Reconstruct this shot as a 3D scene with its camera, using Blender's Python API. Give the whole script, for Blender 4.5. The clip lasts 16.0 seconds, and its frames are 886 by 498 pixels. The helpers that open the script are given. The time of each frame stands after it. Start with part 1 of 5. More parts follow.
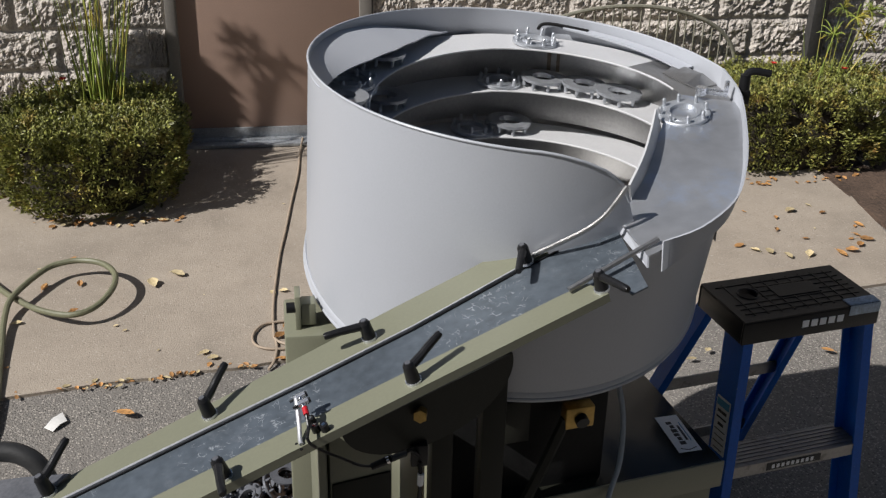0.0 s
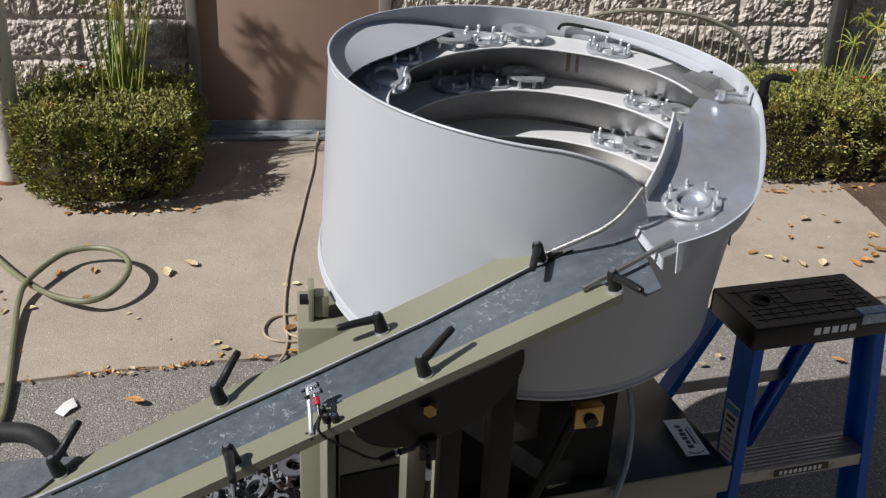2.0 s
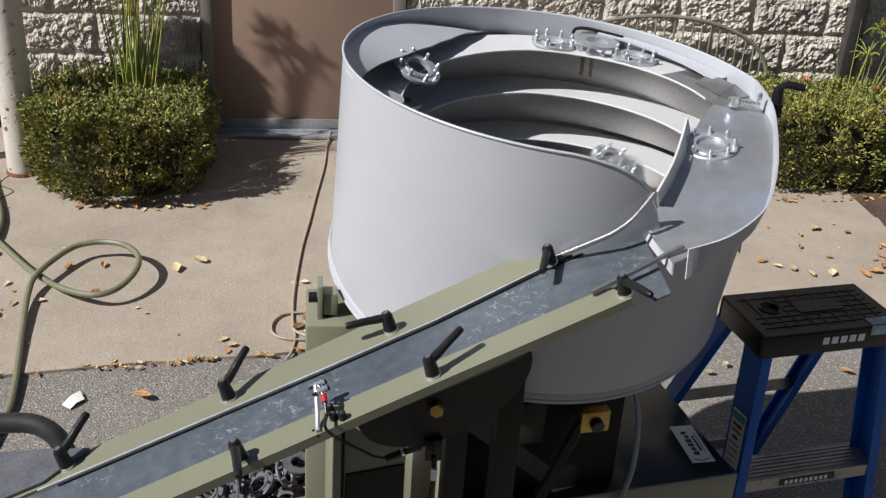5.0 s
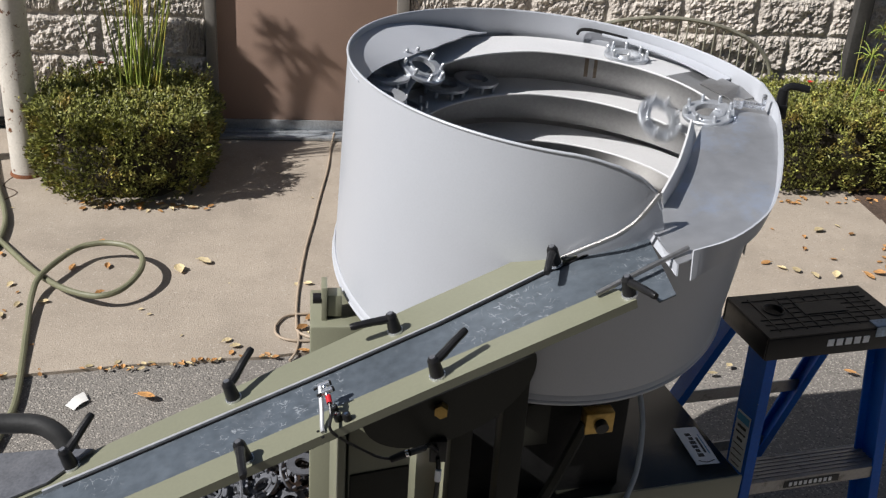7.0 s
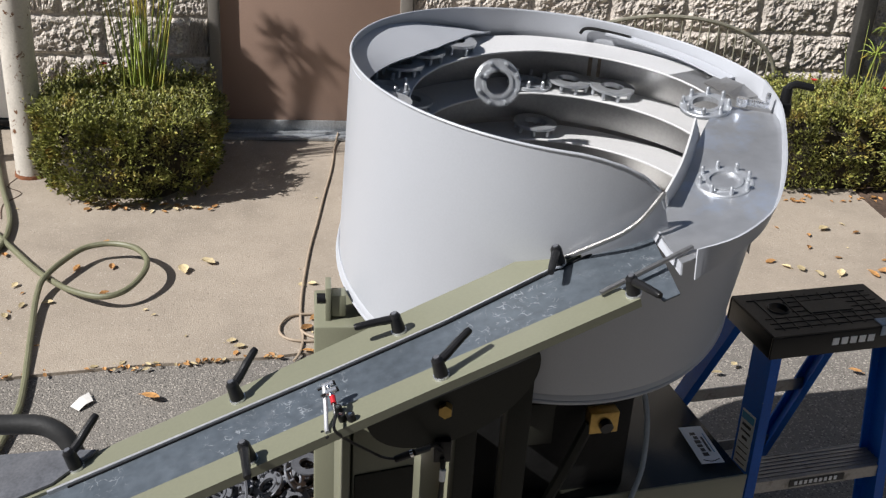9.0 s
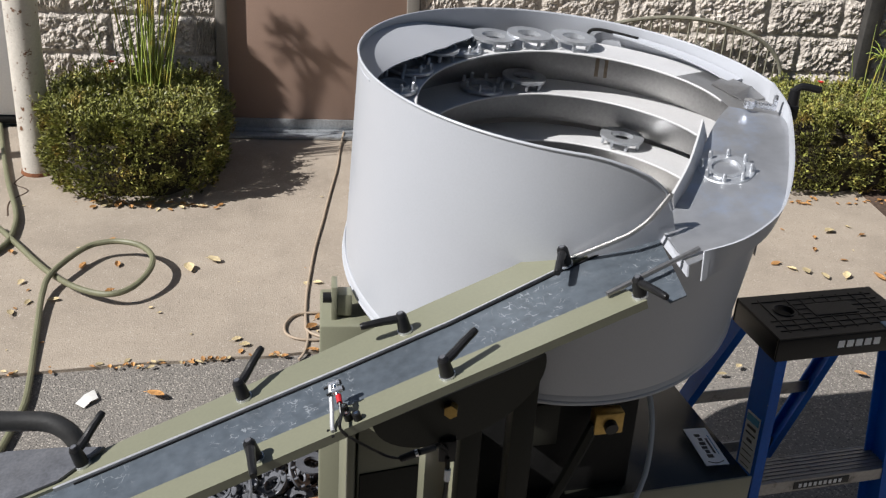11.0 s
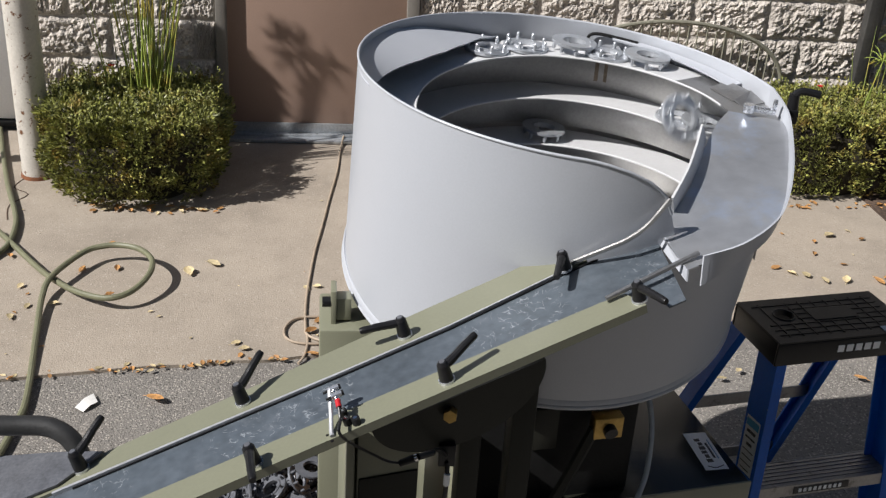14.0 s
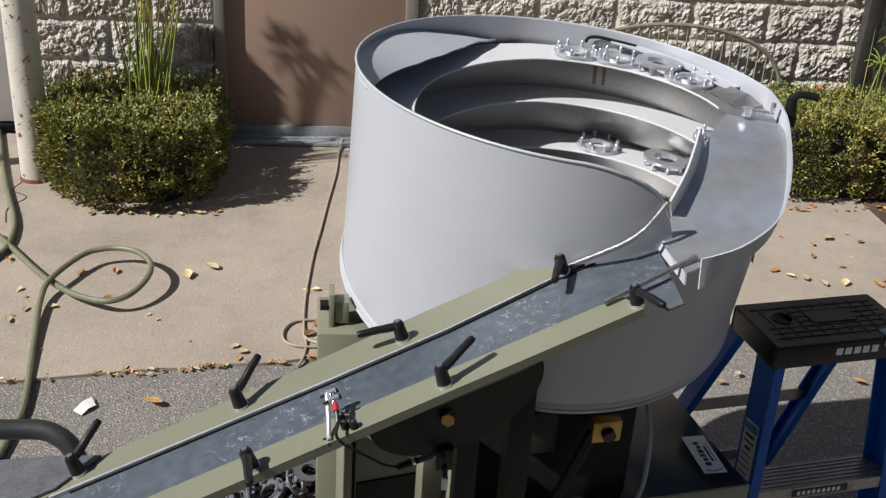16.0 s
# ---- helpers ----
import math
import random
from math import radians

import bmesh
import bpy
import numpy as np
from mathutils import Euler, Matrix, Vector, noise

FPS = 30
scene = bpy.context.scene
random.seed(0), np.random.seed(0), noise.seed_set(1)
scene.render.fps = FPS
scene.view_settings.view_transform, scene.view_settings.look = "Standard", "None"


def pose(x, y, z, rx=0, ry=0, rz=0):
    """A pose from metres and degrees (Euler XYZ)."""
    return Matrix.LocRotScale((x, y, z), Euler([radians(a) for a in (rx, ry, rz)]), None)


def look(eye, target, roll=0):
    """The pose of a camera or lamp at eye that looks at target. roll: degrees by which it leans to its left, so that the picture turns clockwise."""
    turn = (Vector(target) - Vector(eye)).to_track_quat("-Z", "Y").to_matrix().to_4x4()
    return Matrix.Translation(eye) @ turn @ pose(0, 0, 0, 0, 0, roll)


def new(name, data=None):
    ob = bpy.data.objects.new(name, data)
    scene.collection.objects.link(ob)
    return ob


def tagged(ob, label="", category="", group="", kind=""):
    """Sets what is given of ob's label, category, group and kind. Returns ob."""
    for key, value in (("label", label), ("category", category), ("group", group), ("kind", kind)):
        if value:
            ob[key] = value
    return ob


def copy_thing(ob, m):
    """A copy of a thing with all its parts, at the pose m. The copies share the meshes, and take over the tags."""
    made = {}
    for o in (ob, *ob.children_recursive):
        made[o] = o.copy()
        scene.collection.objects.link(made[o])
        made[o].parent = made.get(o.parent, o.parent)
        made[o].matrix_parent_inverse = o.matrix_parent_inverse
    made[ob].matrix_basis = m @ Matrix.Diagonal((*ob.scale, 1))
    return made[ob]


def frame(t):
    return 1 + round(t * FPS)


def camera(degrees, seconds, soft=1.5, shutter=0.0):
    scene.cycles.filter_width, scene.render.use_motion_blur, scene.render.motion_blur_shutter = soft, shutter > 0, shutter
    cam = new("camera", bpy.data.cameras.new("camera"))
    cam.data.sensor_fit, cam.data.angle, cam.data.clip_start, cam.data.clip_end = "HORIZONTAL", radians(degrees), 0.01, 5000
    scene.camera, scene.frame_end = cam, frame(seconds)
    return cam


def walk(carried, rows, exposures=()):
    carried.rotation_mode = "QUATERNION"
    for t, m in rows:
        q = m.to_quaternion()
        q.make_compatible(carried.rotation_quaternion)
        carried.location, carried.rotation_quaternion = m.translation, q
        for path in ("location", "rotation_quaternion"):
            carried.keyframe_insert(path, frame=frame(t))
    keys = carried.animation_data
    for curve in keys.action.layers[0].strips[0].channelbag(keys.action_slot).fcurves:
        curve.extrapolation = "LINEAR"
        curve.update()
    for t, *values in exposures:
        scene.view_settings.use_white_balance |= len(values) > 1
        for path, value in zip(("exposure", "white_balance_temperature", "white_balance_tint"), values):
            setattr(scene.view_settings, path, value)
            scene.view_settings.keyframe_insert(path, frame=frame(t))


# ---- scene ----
cam = camera(45.2, 16.0, soft=1.3, shutter=0.5)
PATH = [
    (0, (0.035, 0.195, 2.001), (0.323, 1.962, 1.11), 1.4),
    (0.5, (0.034, 0.193, 2.004), (0.32, 1.961, 1.114), 1.4),
    (1, (0.032, 0.192, 2.001), (0.319, 1.96, 1.111), 1.9),
    (1.5, (0.032, 0.192, 2.001), (0.317, 1.96, 1.111), 1.8),
    (2, (0.028, 0.187, 1.998), (0.295, 1.957, 1.105), 2.8),
    (2.5, (0.027, 0.184, 1.998), (0.289, 1.955, 1.108), 3.5),
    (3, (0.026, 0.184, 1.998), (0.286, 1.957, 1.109), 3.3),
    (3.5, (0.027, 0.185, 1.997), (0.288, 1.957, 1.108), 3.5),
    (4, (0.026, 0.184, 1.996), (0.284, 1.957, 1.106), 3.7),
    (6.5, (0.023, 0.186, 1.995), (0.27, 1.961, 1.107), 3.8),
    (7, (0.022, 0.185, 1.994), (0.268, 1.961, 1.107), 3.8),
    (7.5, (0.022, 0.187, 1.996), (0.266, 1.963, 1.109), 3.7),
    (8, (0.023, 0.187, 1.996), (0.266, 1.962, 1.108), 3.7),
    (8.5, (0.024, 0.186, 1.995), (0.264, 1.962, 1.109), 3.7),
    (9, (0.023, 0.186, 1.994), (0.261, 1.962, 1.106), 3.5),
    (11.5, (0.019, 0.185, 1.995), (0.248, 1.962, 1.106), 3.8),
    (12, (0.02, 0.186, 1.994), (0.25, 1.963, 1.107), 3.8),
    (12.5, (0.02, 0.186, 1.995), (0.247, 1.964, 1.109), 3.8),
    (13, (0.019, 0.186, 1.996), (0.245, 1.965, 1.11), 3.9),
    (13.5, (0.019, 0.188, 1.995), (0.246, 1.967, 1.111), 3.8),
    (14, (0.02, 0.186, 1.996), (0.25, 1.966, 1.113), 3.8),
    (14.5, (0.02, 0.187, 1.995), (0.248, 1.968, 1.114), 3.7),
    (15, (0.021, 0.186, 1.996), (0.25, 1.968, 1.116), 3.7),
    (15.5, (0.021, 0.187, 1.996), (0.251, 1.969, 1.116), 3.8),
    (16, (0.023, 0.188, 1.997), (0.254, 1.97, 1.118), 3.8),
]
walk(cam, [(t, look(eye, target, roll)) for t, eye, target, roll in PATH],
     exposures=((0, 0.14), (1, 0.24), (3, 0.35), (7, 0.44), (9, 0.49), (12.5, 0.46), (16, 0.36)))

# ---- world, sun, exposure ----
SUN_TO = Vector((0.698, 0.256, -0.669)).normalized()
world = bpy.data.worlds.new("world")
scene.world = world
world.use_nodes = True
wn = world.node_tree
sky = wn.nodes.new("ShaderNodeTexSky")
sky.sky_type, sky.sun_disc = "NISHITA", False
sky.sun_elevation = math.asin(-SUN_TO.z)
sky.sun_rotation = math.atan2(-SUN_TO.x, -SUN_TO.y)
wn.links.new(sky.outputs[0], wn.nodes["Background"].inputs[0])
wn.nodes["Background"].inputs[1].default_value = 0.038
sun = new("sun", bpy.data.lights.new("sun", "SUN"))
sun.data.energy, sun.data.angle, sun.data.color = 4.8, radians(0.53), (1.0, 0.975, 0.955)
sun.matrix_world = look((-6, -5, 9), Vector((-6, -5, 9)) + SUN_TO)


# ---- materials ----
def mat(name, base, rough=0.6, metal=0.0, var=0.12, scale=8.0, fine=120.0, bump=0.15, bump_scale=60.0, dirt=None, dirt_amount=0.0,
        dirt_scale=3.0, spec=0.5, rand=0.0, island=0.0, coat=0.0, edge=0.0):
    """A node material: two scales of colour variation, an optional stain colour, fine relief."""
    m = bpy.data.materials.new(name)
    m.use_nodes = True
    n, l = m.node_tree.nodes, m.node_tree.links
    b = n["Principled BSDF"]
    geo = n.new("ShaderNodeTexCoord")
    big = n.new("ShaderNodeTexNoise")
    big.inputs["Scale"].default_value, big.inputs["Detail"].default_value = scale, 5
    small = n.new("ShaderNodeTexNoise")
    small.inputs["Scale"].default_value, small.inputs["Detail"].default_value = fine, 3
    for t in (big, small):
        l.new(geo.outputs["Object"], t.inputs["Vector"])
    mixn = n.new("ShaderNodeMath")
    mixn.operation = "MULTIPLY_ADD"
    l.new(small.outputs["Fac"], mixn.inputs[0])
    mixn.inputs[1].default_value = 0.5
    half = n.new("ShaderNodeMath")
    half.operation = "MULTIPLY"
    half.inputs[1].default_value = 0.5
    l.new(big.outputs["Fac"], half.inputs[0])
    l.new(half.outputs[0], mixn.inputs[2])
    ramp = n.new("ShaderNodeValToRGB")
    lo = [max(0, c * (1 - var * 1.6)) for c in base]
    hi = [min(1, c * (1 + var * 1.6)) for c in base]
    ramp.color_ramp.elements[0].position, ramp.color_ramp.elements[0].color = 0.3, (*lo, 1)
    ramp.color_ramp.elements[1].position, ramp.color_ramp.elements[1].color = 0.7, (*hi, 1)
    l.new(mixn.outputs[0], ramp.inputs[0])
    out = ramp.outputs[0]
    if dirt:
        dn = n.new("ShaderNodeTexNoise")
        dn.inputs["Scale"].default_value, dn.inputs["Detail"].default_value = dirt_scale, 8
        dn.inputs["Roughness"].default_value = 0.65
        l.new(geo.outputs["Object"], dn.inputs["Vector"])
        dr = n.new("ShaderNodeValToRGB")
        dr.color_ramp.elements[0].position, dr.color_ramp.elements[1].position = 0.62 - 0.25 * dirt_amount, 0.72
        if edge:
            dr.color_ramp.elements[1].position = 0.62 - 0.25 * dirt_amount + edge
        l.new(dn.outputs["Fac"], dr.inputs[0])
        mx = n.new("ShaderNodeMixRGB")
        l.new(dr.outputs[0], mx.inputs[0])
        l.new(out, mx.inputs[1])
        mx.inputs[2].default_value = (*dirt, 1)
        out = mx.outputs[0]
    if rand or island:
        src = n.new("ShaderNodeObjectInfo").outputs["Random"] if rand else n.new("ShaderNodeNewGeometry").outputs["Random Per Island"]
        amount = rand or island
        mr = n.new("ShaderNodeMapRange")
        mr.inputs["To Min"].default_value, mr.inputs["To Max"].default_value = 1 - amount, 1 + amount
        l.new(src, mr.inputs["Value"])
        hs = n.new("ShaderNodeHueSaturation")
        l.new(mr.outputs[0], hs.inputs["Value"])
        l.new(out, hs.inputs["Color"])
        out = hs.outputs[0]
    l.new(out, b.inputs["Base Color"])
    b.inputs["Metallic"].default_value = metal
    b.inputs["Specular IOR Level"].default_value = spec
    b.inputs["Coat Weight"].default_value = coat
    rr = n.new("ShaderNodeMapRange")
    rr.inputs["To Min"].default_value, rr.inputs["To Max"].default_value = max(0.03, rough - 0.1), min(1, rough + 0.1)
    l.new(mixn.outputs[0], rr.inputs["Value"])
    l.new(rr.outputs[0], b.inputs["Roughness"])
    if bump:
        bn = n.new("ShaderNodeTexNoise")
        bn.inputs["Scale"].default_value, bn.inputs["Detail"].default_value = bump_scale, 6
        l.new(geo.outputs["Object"], bn.inputs["Vector"])
        bp = n.new("ShaderNodeBump")
        bp.inputs["Strength"].default_value, bp.inputs["Distance"].default_value = bump, 0.01
        l.new(bn.outputs["Fac"], bp.inputs["Height"])
        l.new(bp.outputs[0], b.inputs["Normal"])
    return m


GREY_PAINT = mat("grey_coating", (0.415, 0.432, 0.468), 0.36, 0.0, 0.03, 4, 300, 0.04, 300)
TRACK_GREY = mat("track_coating", (0.60, 0.60, 0.605), 0.38, 0.05, 0.06, 8, 200, 0.04, 200)
BARE_STEEL = mat("bare_steel", (0.36, 0.355, 0.35), 0.38, 0.88, 0.10, 7, 150, 0.04, 200)
# Blue blotches put the sky's reflection into the worn steel's colour.
WORN_SKYLIT_STEEL = mat("worn_skylit_steel", (0.47, 0.48, 0.50), 0.35, 0.72, 0.10, 5, 30, 0.03, 160, dirt=(0.52, 0.62, 0.80), dirt_amount=0.4, dirt_scale=4.5)
RING_ZINC = mat("plated_zinc", (0.52, 0.54, 0.57), 0.36, 0.65, 0.12, 40, 300, 0.04, 300)
ZINC = mat("zinc", (0.72, 0.74, 0.78), 0.28, 0.85, 0.06, 40, 300, 0.03, 300)
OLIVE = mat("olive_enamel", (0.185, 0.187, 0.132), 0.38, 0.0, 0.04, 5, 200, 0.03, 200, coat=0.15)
# Olive enamel with the shade under slide and bowl put into its colour.
OLIVE_SHADED = mat("shaded_olive_enamel", (0.017, 0.0175, 0.013), 0.45, 0.0, 0.1, 5, 200, 0.03, 200, spec=0.25)
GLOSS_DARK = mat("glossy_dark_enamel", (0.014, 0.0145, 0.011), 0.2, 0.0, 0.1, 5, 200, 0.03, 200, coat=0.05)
BELT = mat("slide_sheet", (0.105, 0.125, 0.147), 0.36, 0.35, 0.18, 9, 60, 0.06, 90, dirt=(0.17, 0.19, 0.215), dirt_amount=0.18, dirt_scale=16)


def scratch(m, tone, scale, patch_scale, patch_at):
    """Thin curved pale scratches in patches over a material."""
    n, l = m.node_tree.nodes, m.node_tree.links
    b = n["Principled BSDF"]
    co = n.new("ShaderNodeTexCoord").outputs["Object"]
    warp = n.new("ShaderNodeTexNoise")
    warp.inputs["Scale"].default_value, warp.inputs["Detail"].default_value = 26, 2
    l.new(co, warp.inputs["Vector"])
    move = n.new("ShaderNodeMixRGB")
    move.blend_type, move.inputs[0].default_value = "ADD", 0.05
    l.new(co, move.inputs[1])
    l.new(warp.outputs["Color"], move.inputs[2])
    lines = n.new("ShaderNodeTexVoronoi")
    lines.feature = "DISTANCE_TO_EDGE"
    lines.inputs["Scale"].default_value = scale
    l.new(move.outputs[0], lines.inputs["Vector"])
    thin = n.new("ShaderNodeMapRange")
    thin.inputs["From Min"].default_value, thin.inputs["From Max"].default_value = 0.05, 0.0
    l.new(lines.outputs["Distance"], thin.inputs["Value"])
    patch = n.new("ShaderNodeTexNoise")
    patch.inputs["Scale"].default_value, patch.inputs["Detail"].default_value = patch_scale, 6
    l.new(co, patch.inputs["Vector"])
    area = n.new("ShaderNodeMapRange")
    area.inputs["From Min"].default_value, area.inputs["From Max"].default_value = patch_at, patch_at + 0.1
    l.new(patch.outputs["Fac"], area.inputs["Value"])
    gaps = n.new("ShaderNodeTexNoise")
    gaps.inputs["Scale"].default_value, gaps.inputs["Detail"].default_value = 75, 3
    l.new(co, gaps.inputs["Vector"])
    broken = n.new("ShaderNodeMapRange")
    broken.inputs["From Min"].default_value, broken.inputs["From Max"].default_value = 0.50, 0.60
    l.new(gaps.outputs["Fac"], broken.inputs["Value"])
    hair = n.new("ShaderNodeMath")
    hair.operation = "MULTIPLY"
    l.new(thin.outputs[0], hair.inputs[0])
    l.new(broken.outputs[0], hair.inputs[1])
    both = n.new("ShaderNodeMath")
    both.operation = "MULTIPLY"
    l.new(hair.outputs[0], both.inputs[0])
    l.new(area.outputs[0], both.inputs[1])
    mx = n.new("ShaderNodeMixRGB")
    old = b.inputs["Base Color"].links[0].from_socket
    l.new(both.outputs[0], mx.inputs[0])
    l.new(old, mx.inputs[1])
    mx.inputs[2].default_value = (*tone, 1)
    l.new(mx.outputs[0], b.inputs["Base Color"])


scratch(BELT, (0.40, 0.43, 0.46), 75, 7, 0.47)
BLACK = mat("black_plastic", (0.011, 0.011, 0.012), 0.34, 0.0, 0.1, 30, 200, 0.06, 300, spec=0.3)
RUBBER = mat("black_rubber", (0.022, 0.022, 0.022), 0.6, 0.0, 0.15, 30, 200, 0.08, 200)
# Near-black iron; also carries the deep shade under the bowl as colour.
DARK_SHADED_IRON = mat("dark_shaded_iron", (0.008, 0.008, 0.008), 0.6, 0.0, 0.2, 20, 100, 0.1, 120, spec=0.2)
# Dark steel; also carries the shade on the rail plate and box rings.
DARK_SHADED_STEEL = mat("dark_shaded_steel", (0.125, 0.13, 0.145), 0.4, 0.3, 0.2, 30, 200, 0.05, 200)
STRIP = mat("bright_edge", (0.44, 0.45, 0.47), 0.38, 0.4, 0.1, 20, 100, 0.03, 100)
CHROME = mat("chrome", (0.75, 0.75, 0.74), 0.15, 1.0, 0.03, 20, 100, 0.0)
BRASS = mat("yellow_zinc", (0.42, 0.28, 0.09), 0.35, 0.8, 0.15, 30, 100, 0.05, 100)
BLUE = mat("blue_fibreglass", (0.004, 0.098, 0.46), 0.45, 0.0, 0.1, 10, 150, 0.06, 250, dirt=(0.20, 0.30, 0.45), dirt_amount=-0.2, dirt_scale=26, spec=0.3, edge=0.04)
BLUE_WEAR = mat("scuffed_white", (0.35, 0.42, 0.5), 0.6, 0.0, 0.3, 30, 200, 0.1, 200)
ALU = mat("aluminium", (0.33, 0.32, 0.31), 0.45, 0.7, 0.12, 14, 120, 0.05, 160, dirt=(0.10, 0.09, 0.08), dirt_amount=0.2, dirt_scale=20)
WHITE = mat("white_vinyl", (0.80, 0.82, 0.84), 0.4, 0.0, 0.03, 20, 100, 0.0)
INK = mat("ink", (0.02, 0.02, 0.022), 0.5, 0.0, 0.05, 20, 100, 0.0)
INK_BLUE = mat("ink_blue", (0.05, 0.25, 0.42), 0.5, 0.0, 0.05, 20, 100, 0.0)
RED = mat("red_plastic", (0.45, 0.012, 0.02), 0.35, 0.0, 0.05, 20, 100, 0.0)


def ground_mat(name, base, chips, chip_scale, chip_share, blotch, relief, rough=0.9):
    """Ground: blotches, stone chips of mixed tone, dark pits and a rough relief."""
    m = bpy.data.materials.new(name)
    m.use_nodes = True
    n, l = m.node_tree.nodes, m.node_tree.links
    b = n["Principled BSDF"]
    co = n.new("ShaderNodeTexCoord").outputs["Object"]

    def tex(kind, scale, detail=4.0):
        t = n.new(kind)
        t.inputs["Scale"].default_value = scale
        if kind == "ShaderNodeTexNoise":
            t.inputs["Detail"].default_value, t.inputs["Roughness"].default_value = detail, 0.62
        l.new(co, t.inputs["Vector"])
        return t

    def ramp(src, stops):
        q = n.new("ShaderNodeValToRGB")
        e = q.color_ramp.elements
        e[0].position, e[0].color = stops[0][0], (*stops[0][1], 1)
        e[1].position, e[1].color = stops[-1][0], (*stops[-1][1], 1)
        for p, c in stops[1:-1]:
            e.new(p).color = (*c, 1)
        l.new(src, q.inputs[0])
        return q.outputs[0]

    def mix(mode, fac, a, c):
        q = n.new("ShaderNodeMixRGB")
        q.blend_type = mode
        for k, v in ((0, fac), (1, a), (2, c)):
            if isinstance(v, float):
                q.inputs[k].default_value = v
            else:
                l.new(v, q.inputs[k])
        return q.outputs[0]

    grey = lambda v: (v, v, v)
    large = ramp(tex("ShaderNodeTexNoise", 1.7, 8).outputs["Fac"], ((0.30, grey(1 - blotch)), (0.5, grey(1.0)), (0.72, grey(1 + blotch * 0.6))))
    stain = ramp(tex("ShaderNodeTexNoise", 6.5, 9).outputs["Fac"], ((0.30, grey(0.90)), (0.50, grey(1.0)), (0.75, grey(1.07))))
    grain = ramp(tex("ShaderNodeTexNoise", 260, 2).outputs["Fac"], ((0.30, grey(0.80)), (0.70, grey(1.20))))
    col = mix("MULTIPLY", 1.0, mix("MULTIPLY", 1.0, ramp(co, ((0, base), (1, base))), large), mix("MULTIPLY", 1.0, stain, grain))
    cell = tex("ShaderNodeTexVoronoi", chip_scale)
    hue = n.new("ShaderNodeSeparateColor")
    l.new(cell.outputs["Color"], hue.inputs[0])
    chip = ramp(hue.outputs[0], ((0.0, chips[0]), (0.5, chips[1]), (1.0, chips[2])))
    pick = ramp(hue.outputs[1], ((1 - chip_share - 0.01, grey(0)), (1 - chip_share, grey(1))))
    core = ramp(cell.outputs["Distance"], ((0.38, grey(1)), (0.58, grey(0))))
    col = mix("MIX", mix("MULTIPLY", 1.0, pick, core), col, chip)
    l.new(col, b.inputs["Base Color"])
    b.inputs["Roughness"].default_value = rough
    b.inputs["Specular IOR Level"].default_value = 0.25
    h = mix("ADD", 1.0, core, tex("ShaderNodeTexNoise", chip_scale * 0.6, 6).outputs["Fac"])
    bp = n.new("ShaderNodeBump")
    bp.inputs["Strength"].default_value, bp.inputs["Distance"].default_value = relief, 0.004
    l.new(h, bp.inputs["Height"])
    l.new(bp.outputs[0], b.inputs["Normal"])
    return m


ASPHALT = ground_mat("asphalt", (0.195, 0.180, 0.162), ((0.07, 0.065, 0.06), (0.26, 0.24, 0.215), (0.45, 0.41, 0.36)), 150, 0.60, 0.12, 0.5)
CONCRETE = ground_mat("concrete", (0.335, 0.286, 0.232), ((0.22, 0.18, 0.14), (0.32, 0.27, 0.22), (0.47, 0.42, 0.36)), 170, 0.22, 0.20, 0.22)
BLOCK = mat("split_block", (0.50, 0.455, 0.405), 0.95, 0.0, 0.28, 14, 90, 1.0, 60, dirt=(0.20, 0.17, 0.14), dirt_amount=0.3, dirt_scale=40, rand=0.10)
MORTAR = mat("mortar", (0.50, 0.46, 0.415), 0.95, 0.0, 0.15, 10, 120, 0.4, 120)
DOOR_BROWN = mat("brown_door_paint", (0.345, 0.235, 0.182), 0.6, 0.0, 0.05, 3, 150, 0.06, 200)
FRAME_GREY = mat("frame_paint", (0.20, 0.185, 0.165), 0.55, 0.0, 0.1, 6, 120, 0.08, 120)
THRESH = mat("threshold_aluminium", (0.42, 0.44, 0.46), 0.4, 0.6, 0.2, 14, 100, 0.08, 100)
POLE_PAINT = mat("pole_paint", (0.50, 0.47, 0.42), 0.6, 0.0, 0.1, 8, 100, 0.15, 60, dirt=(0.13, 0.055, 0.022), dirt_amount=0.08, dirt_scale=24, edge=0.03)
WHITE_DOOR = mat("white_panel", (0.70, 0.70, 0.70), 0.5, 0.0, 0.05, 4, 100, 0.05, 100)
LEAF = mat("hedge_leaf", (0.205, 0.215, 0.055), 0.45, 0.0, 0.35, 9, 60, 0.0, island=0.75, spec=0.4, dirt=(0.24, 0.13, 0.035), dirt_amount=0.42, dirt_scale=9)
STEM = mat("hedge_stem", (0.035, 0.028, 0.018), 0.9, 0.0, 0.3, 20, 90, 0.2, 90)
REED = mat("reed", (0.185, 0.235, 0.045), 0.5, 0.0, 0.25, 6, 60, 0.05, 90, dirt=(0.46, 0.29, 0.05), dirt_amount=0.55, dirt_scale=7, rand=0.40)
FLOWER = mat("red_flower", (0.5, 0.02, 0.015), 0.6, 0.0, 0.1, 30, 90, 0.0)
SOIL = mat("soil", (0.085, 0.055, 0.038), 0.95, 0.0, 0.4, 6, 70, 0.9, 50)
HOSE = mat("garden_hose", (0.150, 0.150, 0.090), 0.5, 0.0, 0.15, 12, 120, 0.08, 160)
CORD = mat("beige_cord", (0.34, 0.27, 0.20), 0.6, 0.0, 0.12, 20, 100, 0.05, 160)
DRY_LEAF = mat("dry_leaf", (0.42, 0.215, 0.075), 0.7, 0.0, 0.3, 30, 120, 0.2, 120, rand=0.35)
